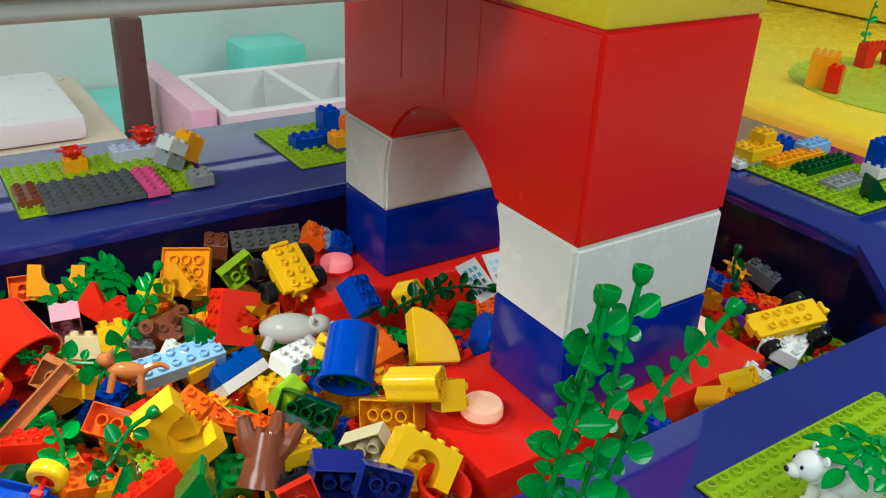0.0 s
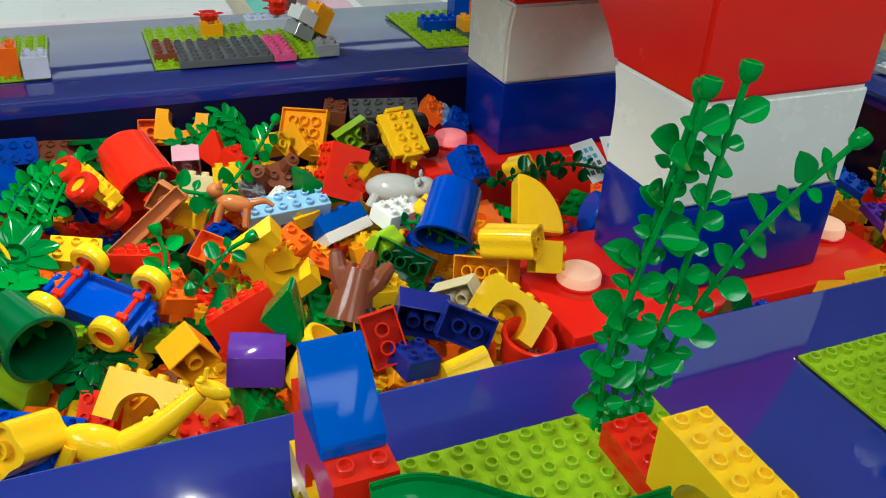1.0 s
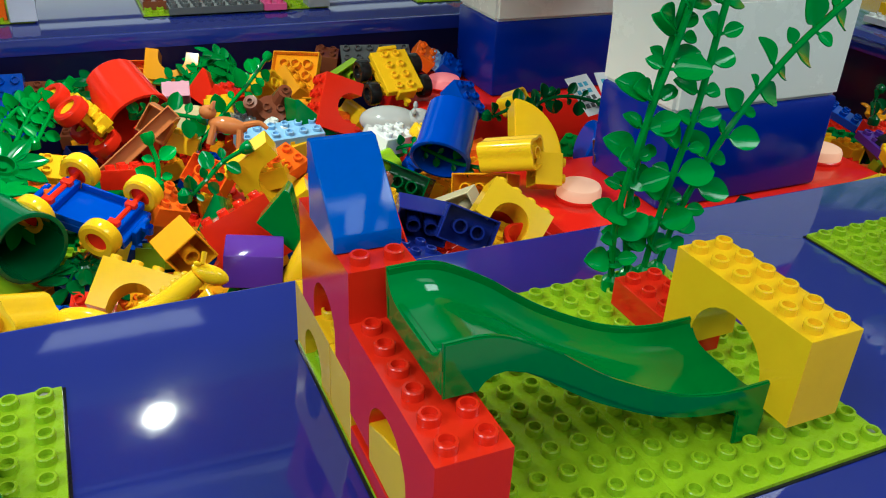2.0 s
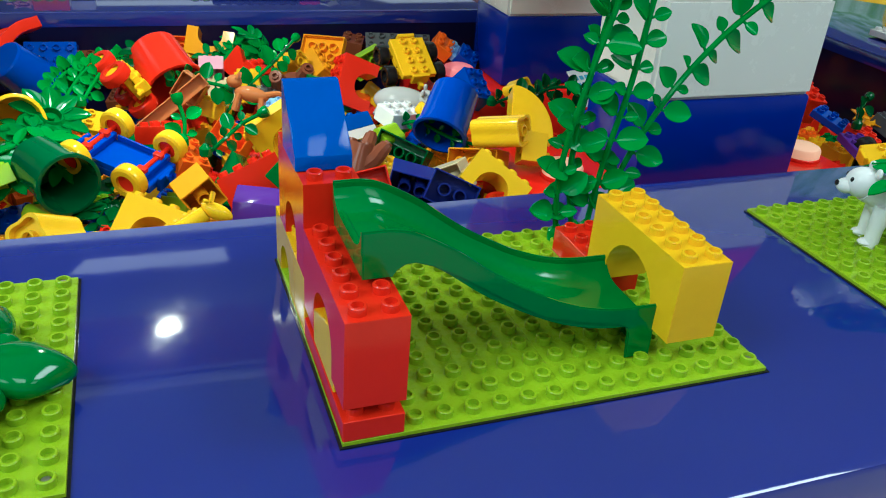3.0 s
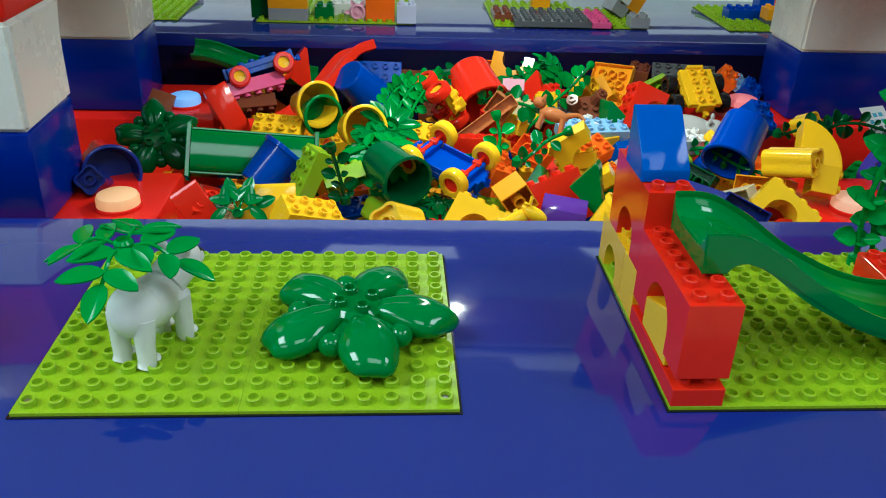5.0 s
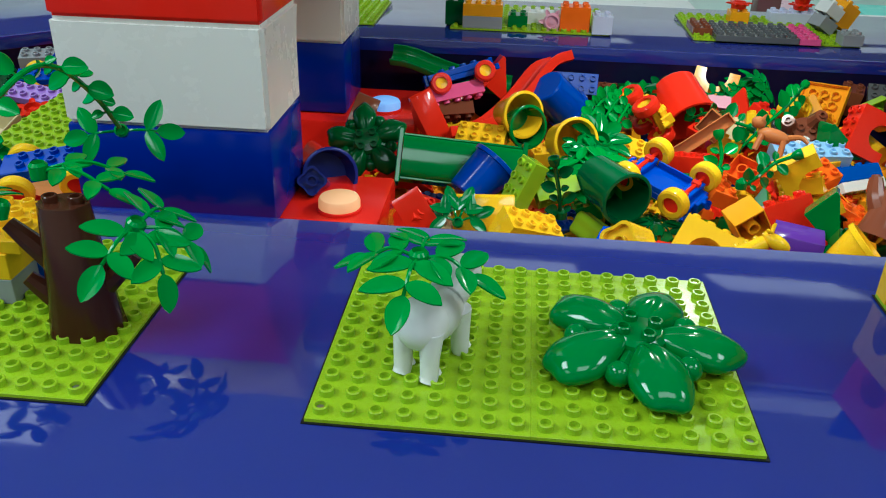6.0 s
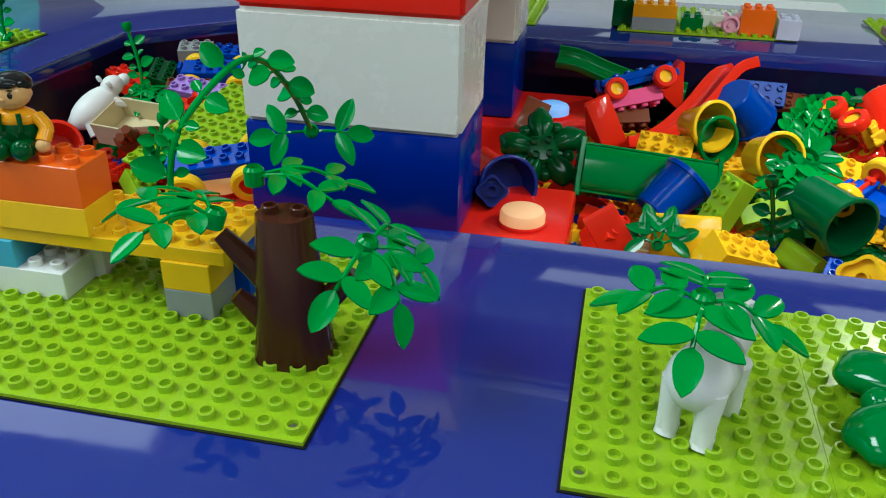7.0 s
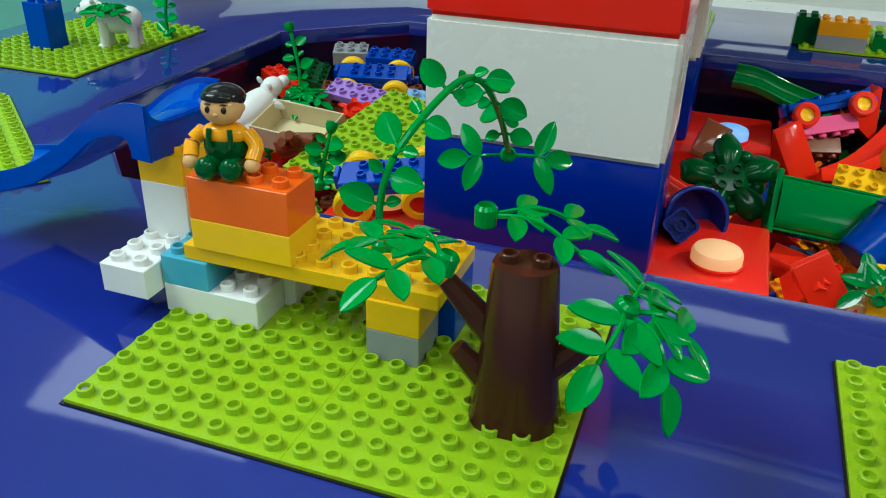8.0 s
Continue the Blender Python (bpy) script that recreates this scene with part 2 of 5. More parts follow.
def bm_brick(nx, ny, h):
    """A hollow toy brick with studs, walls and inner tubes; its foot is at z = 0."""
    bm = bmesh.new()
    hx, hy = nx * S / 2 - 0.0001, ny * S / 2 - 0.0001
    box(bm, -hx, hx, -hy, hy, 0, h, 0.0005)
    low = min((f for f in bm.faces), key=lambda f: f.calc_center_median().z + (0 if f.calc_area() > hx * hy else 1))
    bmesh.ops.inset_individual(bm, faces=[low], thickness=0.0013)
    up = bmesh.ops.extrude_discrete_faces(bm, faces=[low])["faces"]
    bmesh.ops.translate(bm, verts=list({v for f in up for v in f.verts}), vec=(0, 0, h - 0.0022))
    for i in range(nx - 1):
        for j in range(ny - 1):
            lathe(bm, [(0.0066, h - 0.002), (0.0066, 0.0006), (0.0050, 0.0006), (0.0050, h - 0.002)], 12, Matrix.Translation(((i - (nx - 2) / 2) * S, (j - (ny - 2) / 2) * S, 0)))
    studs_grid(bm, nx, ny, h)
    return bm


COUNT = ("none", "one", "two", "three", "four", "five", "six", "seven", "eight", "nine", "ten")
SHOWN = {"skyblue": "bright blue", "navy": "dark blue", "lightblue": "light blue", "darkgrey": "dark grey", "darkgreen": "dark green", "leaf": "green", "amber": "amber yellow", "darkbrown": "dark brown", "rose": "pale pink", "tan": "tan", "lightgrey": "pale grey", "greencup": "deep green"}
CACHE = {}


def shared(key, make, mat):
    if (key, mat) not in CACHE:
        CACHE[key, mat] = finish(make(), key.split(":")[0], mat)
    return CACHE[key, mat]


def stand(ob, x, y, z, rx=0, ry=0, rz=0):
    ob.matrix_basis = pose(x, y, z, rx, ry, rz)
    return ob


def brick(col, nx, ny, h, x, y, z, rx=0, ry=0, rz=0, group="loose toys in the pit", where="in the pit"):
    """h in brick heights; a third is a flat one."""
    me = shared(f"brick:{nx}x{ny}x{h}", lambda: bm_brick(nx, ny, h * BH), col)
    kind = "flat plate" if h < 0.9 else "toy brick"
    ob = new("toy_brick" if h >= 0.9 else "toy_plate", me)
    tagged(ob, f"{SHOWN.get(col, col)} {kind}, {COUNT[nx]} by {COUNT[ny]} studs, {where}", "toy brick", group)
    return stand(ob, x, y, z, rx, ry, rz)


def bm_arch(n, h, r, foot):
    """A two-stud-wide arch brick, n studs long in x; a round opening of radius r over straight feet."""
    bm = bmesh.new()
    hx = n * S / 2 - 0.0001
    outline = [(-hx, 0), (-hx, h), (hx, h), (hx, 0), (r, 0)]
    outline += [(r * math.cos(a), foot + r * math.sin(a)) for a in np.linspace(0, math.pi, 15)] + [(-r, 0)]
    prism(bm, outline, 2 * S - 0.0002, Matrix.Translation((0, -S + 0.0001, 0)))
    studs_grid(bm, n, 2, h)
    return bm


def arch_brick(col, n, h, r, foot, x, y, z, rx=0, ry=0, rz=0, group="loose toys in the pit", where="in the pit"):
    me = shared(f"arch_brick:{n}{h}{r}", lambda: bm_arch(n, h * BH, r, foot), col)
    ob = tagged(new("arch_brick", me), f"{SHOWN.get(col, col)} plastic arch-shaped toy brick {where}", "toy brick", group)
    return stand(ob, x, y, z, rx, ry, rz)


def bm_slope(n, d, h0, h1):
    bm = bmesh.new()
    L = d * S
    prism(bm, [(0, 0), (0, h0), (L - S * 0.3, h1), (L, h1), (L, 0)], n * S, Matrix.Translation((n * S / 2, -L / 2, 0)) @ pose(0, 0, 0, 0, 0, 90))
    bmesh.ops.bevel(bm, geom=list(bm.edges), offset=0.0006, segments=1, affect="EDGES")
    return bm


def slope_brick(col, n, d, h0, h1, x, y, z, rx=0, ry=0, rz=0, group="loose toys in the pit", where="in the pit"):
    me = shared(f"slope_brick:{n}{d}{h0}{h1}", lambda: bm_slope(n, d, h0 * BH, h1 * BH), col)
    ob = tagged(new("slope_brick", me), f"{SHOWN.get(col, col)} plastic sloped roof toy brick {where}", "toy brick", group)
    return stand(ob, x, y, z, rx, ry, rz)


def bm_cup(r0, r1, h, rim=0.003):
    """A toy cup, foot at z = 0, open above."""
    bm = bmesh.new()
    w = 0.0016
    lathe(bm, [(0, 0), (r0 - 0.002, 0), (r0, 0.002), (r1 - 0.0008, h - 0.006), (r1 + rim * 0.6, h - 0.0055), (r1 + rim * 0.7, h - 0.0008), (r1 + rim * 0.3, h), (r1 - w, h), (r0 - w, 0.003), (0, 0.003)], 32)
    return bm


def cup(col, r0, r1, h, x, y, z, rx=0, ry=0, rz=0):
    me = shared(f"toy_cup:{r0}{r1}{h}", lambda: bm_cup(r0, r1, h), col)
    ob = tagged(new("toy_cup", me), f"{SHOWN.get(col, col)} plastic toy cup tipped over in the pit", "toy cup", "loose toys in the pit")
    return stand(ob, x, y, z, rx, ry, rz)


def bm_tyre(r, w):
    bm = bmesh.new()
    lathe(bm, [(r * 0.55, -w / 2), (r * 0.85, -w / 2), (r * 0.97, -w * 0.38), (r, -w * 0.2), (r, w * 0.2), (r * 0.97, w * 0.38), (r * 0.85, w / 2), (r * 0.55, w / 2)], 24, closed=True)
    return bm


def bm_hub(r, w):
    bm = bmesh.new()
    lathe(bm, [(0, w * 0.2), (r * 0.2, w * 0.24), (r * 0.55, w * 0.28), (r * 0.55, -w * 0.3), (0, -w * 0.3)], 16)
    return bm


def toy_car(body, tyre, hub, x, y, z, rx, ry, rz, r=0.015, base=0.064, track=0.058, label=""):
    """A wheeled toy base with studs above and axle clips below; x is its length."""
    top = new("toy_car")
    bm = bmesh.new()
    L, W = base / 2 + 0.014, track / 2 - 0.011
    box(bm, -L, L, -W, W, 0.004, 0.013, 0.001)
    for i in range(4):
        for j in (-1, 1):
            stud(bm, (i - 1.5) * S, j * S / 2, 0.013)
    part("body", bm, body, top)
    for sx in (-1, 1):
        bm = bmesh.new()
        box(bm, sx * base / 2 - 0.007, sx * base / 2 + 0.007, -W - 0.001, W + 0.001, -0.004, 0.0039, 0.0008)
        part("axle_mount", bm, body, top)
        bm = bmesh.new()
        box(bm, sx * (L + 0.0026) - 0.0025, sx * (L + 0.0026) + 0.0025, -W * 0.5, W * 0.5, 0.0, 0.016, 0.0008)
        part("bumper", bm, body, top)
        bm = bmesh.new()
        box(bm, -base / 2 + 0.009, base / 2 - 0.009, sx * W - 0.002 * (sx + 1) / 2, sx * W + 0.002 * (1 - sx) / 2, -0.003, 0.0039, 0.0003)
        part("side_rail", bm, body, top)
    bm = bmesh.new()
    lathe(bm, [(0.0035, -0.002), (0.0035, 0.006), (0, 0.006)], 10, Matrix.Translation((L + 0.011, 0, 0)))
    box(bm, L + 0.003, L + 0.009, -0.003, 0.003, 0, 0.004, 0.0004)
    part("hitch", bm, body, top)
    for sx in (-1, 1):
        bm = bmesh.new()
        lathe(bm, [(0, -track / 2), (0.0025, -track / 2), (0.0025, track / 2), (0, track / 2)], 8, pose(sx * base / 2, 0, -0.0045, 90))
        for sy in (-0.4, 0.4):
            box(bm, sx * base / 2 - 0.005, sx * base / 2 + 0.005, sy * track / 2 - 0.003, sy * track / 2 + 0.003, -0.0085, -0.002, 0.0005)
        part("axle", bm, "red", top, "red axle with clips")
        for sy in (-1, 1):
            wh = part("wheel", shared(f"tyre:{r}", lambda: bm_tyre(r, 0.0145), tyre), tyre, top)
            wh.matrix_basis = pose(sx * base / 2, sy * track / 2, -0.0045, -90 * sy)
            part("hub", shared(f"hub:{r}", lambda: bm_hub(r, 0.0145), hub), hub, wh)
    tagged(top, label or f"{SHOWN.get(body, body)} toy car base with {SHOWN.get(tyre, tyre)} wheels lying in the pit", "toy car", "loose toys in the pit")
    return stand(top, x, y, z, rx, ry, rz)


def bm_stump(h=0.07, r=0.019, seed=1, fork=False):
    """A moulded tree trunk with ribs, stub branches and studs on top."""
    bm = bmesh.new()
    rnd = random.Random(seed)
    seg, rings = 22, []
    ph = [rnd.uniform(0, 6.28) for _ in range(4)]
    for t in np.linspace(0, 1, 9):
        rr = r * (1.06 - 0.34 * t + 0.06 * max(0, 0.2 - t) / 0.2)
        rings.append([bm.verts.new((rr * (1 + 0.035 * math.sin(7 * a + ph[0] + t * 2) + 0.02 * math.sin(13 * a + ph[1])) * math.cos(a), rr * 0.86 * (1 + 0.03 * math.sin(5 * a + ph[2])) * math.sin(a), h * t)) for a in np.linspace(0, 2 * math.pi, seg, endpoint=False)])
    for a, b in zip(rings, rings[1:]):
        for k in range(seg):
            bm.faces.new((a[k], a[(k + 1) % seg], b[(k + 1) % seg], b[k]))
    bm.faces.new(rings[-1])
    bm.faces.new(rings[0][::-1])
    for i in (-1, 1):
        stud(bm, i * S * 0.5, 0, h)
    if fork:
        for az, reach, lift in ((0, 0.017, 0.022), (178, 0.015, 0.024), (60, 0.008, 0.03)):
            c, s = math.cos(radians(az)), math.sin(radians(az))
            line = glide([(c * r * 0.35, s * r * 0.3, h * 0.6), (c * (r * 0.5 + reach * 0.5), s * (r * 0.4 + reach * 0.4), h * 0.85), (c * (r * 0.5 + reach), s * (r * 0.4 + reach), h * 0.72 + lift)], 3)
            tube(bm, line, lambda t: r * (0.62 - 0.3 * t), 10)
            d = (line[-1] - line[-2]).to_track_quat("Z", "Y").to_matrix().to_4x4()
            lathe(bm, [(0.0046, -0.003), (0.0046, 0.003), (0.003, 0.003), (0.003, 0), (0, 0)], 12, Matrix.Translation(line[-1]) @ d)
    for az, z0, tip in () if fork else ((175, 0.62, 0.022), (185, 0.3, 0.014), (10, 0.42, 0.02)):
        c, s = math.cos(radians(az)), math.sin(radians(az))
        p0 = Vector((c * r * 0.5, s * r * 0.4, h * (z0 - 0.12)))
        p1 = Vector((c * (r * 0.8 + tip), s * (r * 0.7 + tip), h * z0 + tip * 0.75))
        tube(bm, [p0, p0.lerp(p1, 0.6), p1], lambda t: 0.0085 - 0.0035 * t, 9)
    return bm


def stump(col, x, y, z, rx=0, ry=0, rz=0, h=0.07, r=0.019, seed=1, where="in the pit", fork=False):
    me = shared(f"toy_tree_stump:{h}{r}{seed}{fork}", lambda: bm_stump(h, r, seed, fork), col)
    return stand(tagged(new("toy_tree_stump", me), f"{SHOWN.get(col, col)} toy tree trunk with stub branches {where}", "toy tree"), x, y, z, rx, ry, rz)


def vine(pts, seed, x=0, y=0, z=0, rz=0, size=0.02, gap=0.013, col="leaf", label="green plastic toy vine with oval leaves", start=0.12, tip=True):
    """A bent plastic stem with a socket at its foot and cupped leaves, in pairs up the stem."""
    rnd = random.Random(seed)
    top = new("toy_vine")
    line = glide(pts, 7)
    bm = bmesh.new()
    tube(bm, line, 0.0022, 8)
    lathe(bm, [(0, 0), (0.0062, 0), (0.0066, 0.004), (0.0062, 0.0078), (0.004, 0.0098), (0.0022, 0.012), (0, 0.012)], 14, Matrix.Translation(line[0]))
    if tip:
        d = (line[-1] - line[-3]).to_track_quat("Z", "Y").to_matrix().to_4x4()
        lathe(bm, [(0.002, -0.004), (0.005, -0.001), (0.0064, 0.004), (0.0062, 0.008), (0.0044, 0.0085), (0.004, 0.006), (0, 0.006)], 12, Matrix.Translation(line[-1]) @ d)
    part("stem", bm, col, top)
    run, last, side = 0.0, 0.0, 1
    total = sum((b - a).length for a, b in zip(line, line[1:]))
    for a, b in zip(line, line[1:]):
        run += (b - a).length
        if run < total * start or run - last < gap or run > total - 0.008:
            continue
        last, side = run, -side
        d = (b - a).normalized()
        out = d.cross(Vector((0.15 * rnd.uniform(-1, 1), -1, 0.2))).normalized() * side
        for small in (False, True):
            o = (out if not small else -out) + d * rnd.uniform(0.2, 0.7) + Vector((0, rnd.uniform(-0.7, 0.5), 0))
            L = size * rnd.uniform(0.85, 1.2) * (0.55 if small else 1)
            bm = bmesh.new()
            tube(bm, [a, a + o.normalized() * 0.004], 0.0011, 5)
            leaf(bm, a + o.normalized() * 0.0035, o, Vector((rnd.uniform(-0.5, 0.5), -1.1, 0.8)), L, L * 0.78, 0.26)
            part("leaf", bm, col, top)
    tagged(top, label, "toy plant")
    return stand(top, x, y, z, 0, 0, rz)


def frond(x, y, z, rx, ry, rz, pairs=3, L=0.022, seed=1, arms=4, reach=0.03, col="leaf", label="green plastic palm frond", spread=360, drop=0.4):
    """A ring of drooping leaf sprays round a socket."""
    rnd = random.Random(seed)
    top = new("toy_palm_leaves")
    bm = bmesh.new()
    lathe(bm, [(0, -0.005), (0.0058, -0.005), (0.006, 0.004), (0.0042, 0.006), (0.004, 0.003), (0, 0.003)], 14)
    part("socket", bm, col, top)
    for k in range(arms):
        az = (2 * math.pi * k / arms if spread == 360 else radians(spread) * (k / (arms - 1) - 0.5)) + rnd.uniform(-0.08, 0.08)
        c = Vector((math.cos(az), math.sin(az), 0))
        line = glide([Vector((0, 0, 0)), c * reach * 0.55 + Vector((0, 0, 0.004)), c * reach + Vector((0, 0, -0.006))], 5)
        bm = bmesh.new()
        tube(bm, line, 0.0013, 6)
        spray = part("spray", bm, col, top)
        for i in range(pairs):
            p = line[int((i + 0.8) / (pairs + 0.1) * (len(line) - 1))]
            for s in (-1, 1):
                bm = bmesh.new()
                side = Vector((-c.y, c.x, 0)) * s + c * 0.5
                leaf(bm, p, side, Vector((0, 0, 1)) + c * 0.3, L * rnd.uniform(0.9, 1.1), L * 0.48, 0.14)
                part("leaf", bm, col, spray)
        bm = bmesh.new()
        leaf(bm, line[-1], c + Vector((0, 0, -drop)), Vector((0, 0, 1)) + c * drop, L * 0.95, L * 0.52, 0.16)
        part("leaf", bm, col, spray)
    tagged(top, label, "toy plant")
    return stand(top, x, y, z, rx, ry, rz)


def bush(col, x, y, z, rx=0, ry=0, rz=0, r=0.05, where="on a lime base plate"):
    """Five fat drop-shaped lobes, five small ones between them, four studs in the middle."""
    top = new("toy_bush")
    k0 = r / 0.066
    bm = bmesh.new()
    lathe(bm, [(0, 0.008), (0.012, 0.008), (0.0185, 0.014), (0.018, 0.0205), (0.0145, 0.0235), (0, 0.0242)], 24)
    for i in (-1, 1):
        for j in (-1, 1):
            stud(bm, i * S / 2, j * S / 2, 0.0238, 16)
    part("hub", bm, col, top)
    for k in range(5):
        a = 2 * math.pi * k / 5 + 0.3
        bm = bmesh.new()
        vs = ball(bm, (0, 0, 0), (0.029 * k0, 0.0185 * k0, 0.0112), 28, 18)
        for v in vs:
            q, u = v.co.x / (0.029 * k0), v.co.y / (0.0185 * k0)
            v.co.y *= 1.0 + 0.28 * q - 0.12 * q * q + 0.05 * math.sin(4 * q + 2 * k + (1 if u > 0 else 0))
            v.co.x += 0.0022 * math.cos(5 * u + k) * max(0, q)
            v.co.z *= 1 + 0.18 * q
            if v.co.z > 0:
                v.co.z -= 0.002 * math.exp(-(u / 0.2) ** 2) * max(0, 0.45 - q) + 0.0012 * math.exp(-((abs(u) - 0.55) / 0.2) ** 2) * max(0, q)
        bmesh.ops.transform(bm, matrix=pose(0, 0, 0, 0, 0, math.degrees(a)) @ pose(r - 0.029 * k0, 0, 0.0146, 0, 9 + 3 * (k % 2), 0), verts=vs)
        part("lobe", bm, col, top, angle=60)
        a2 = a + math.pi / 5
        bm = bmesh.new()
        ball(bm, (r * 0.57 * math.cos(a2), r * 0.57 * math.sin(a2), 0.0128), (0.0082, 0.0082, 0.008), 14, 10)
        tube(bm, [Vector((0.012 * math.cos(a2), 0.012 * math.sin(a2), 0.014)), Vector((r * 0.52 * math.cos(a2), r * 0.52 * math.sin(a2), 0.012))], 0.0045, 10)
        part("small_lobe", bm, col, top)
    tagged(top, f"glossy {SHOWN.get(col, col)} bush with five lobes {where}", "toy plant")
    return stand(top, x, y, z, rx, ry, rz)


def bm_flower(r, petals=8):
    bm = bmesh.new()
    lathe(bm, [(0, 0), (0.012, 0), (0.014, 0.008), (0.011, 0.012), (0.010, 0.012), (0.009, 0.006), (0.004, 0.006), (0.004, 0.01), (0, 0.01)], 18)
    for k in range(petals):
        a = 2 * math.pi * k / petals
        leaf(bm, (0.009 * math.cos(a), 0.009 * math.sin(a), 0.006), (math.cos(a), math.sin(a), 0.3), (0, 0, 1), r, r * 0.55, 0.3, 0.0014)
    return bm


def flower(col, r, x, y, z, rx=0, ry=0, rz=0, petals=8):
    me = shared(f"toy_flower:{r}{petals}", lambda: bm_flower(r, petals), col)
    return stand(tagged(new("toy_flower", me), f"{SHOWN.get(col, col)} plastic toy flower with cupped petals", "toy plant"), x, y, z, rx, ry, rz)


def bm_column(h=0.044, r=0.015):
    """A fluted column piece, hollow below, with an inner tube."""
    bm = bmesh.new()
    seg, rings = 32, []
    for f, z in ((1, 0), (1, h), (0.82, h), (0.82, h - 0.006)):
        rings.append([bm.verts.new((f * r * (1 + 0.13 * math.cos(4 * a)) * math.cos(a), f * r * (1 + 0.13 * math.cos(4 * a)) * math.sin(a), z)) for a in np.linspace(0, 2 * math.pi, seg, endpoint=False)])
    for a, b in zip(rings, rings[1:]):
        for k in range(seg):
            bm.faces.new((a[k], a[(k + 1) % seg], b[(k + 1) % seg], b[k]))
    bm.faces.new(rings[0][::-1])
    bm.faces.new(rings[-1])
    lathe(bm, [(0.0064, h - 0.006), (0.0064, h), (0.0046, h), (0.0046, h - 0.005)], 14)
    return bm


def column(col, x, y, z, rx=0, ry=0, rz=0, h=0.044, r=0.015):
    me = shared(f"toy_column:{h}{r}", lambda: bm_column(h, r), col)
    return stand(tagged(new("toy_column", me), f"{SHOWN.get(col, col)} plastic fluted column brick lying in the pit", "toy brick", "loose toys in the pit"), x, y, z, rx, ry, rz)


def bm_slide(line, width, wall=0.012, foot0=0.0, foot1=0.0):
    """A chute: floor with two raised sides, on a line in x and z; feet at both ends."""
    bm = bmesh.new()
    w, t = width / 2, 0.003
    side = [(w - 0.016, 0.0005), (w - t - 0.0065, 0.0022), (w - t - 0.003, 0.0055), (w - t - 0.001, wall * 0.75), (w - t, wall - 0.0008), (w - t + 0.0008, wall), (w - 0.0008, wall), (w, wall - 0.0008)]
    sect = [(-y, h) for y, h in side[::-1]] + side + [(w, -0.002), (w - 0.004, -0.004), (-w + 0.004, -0.004), (-w, -0.002)]
    rings = []
    for i, p in enumerate(line):
        d = (line[min(i + 1, len(line) - 1)] - line[max(i - 1, 0)]).normalized()
        n = Vector((-d.z, 0, d.x))
        rings.append([bm.verts.new(Vector((p.x, 0, p.z)) + Vector((0, y, 0)) + n * h) for y, h in sect])
    k = len(sect)
    for a, b in zip(rings, rings[1:]):
        for i in range(k):
            bm.faces.new((a[i], a[(i + 1) % k], b[(i + 1) % k], b[i]))
    bm.faces.new(rings[0][::-1])
    bm.faces.new(rings[-1])
    for p, f in ((line[0], foot0), (line[-1], foot1)):
        if f:
            s = 1 if p is line[0] else -1
            box(bm, min(p.x, p.x + s * 0.014), max(p.x, p.x + s * 0.014), -w + 0.0005, w - 0.0005, f, p.z - 0.001, 0.001)
    return bm


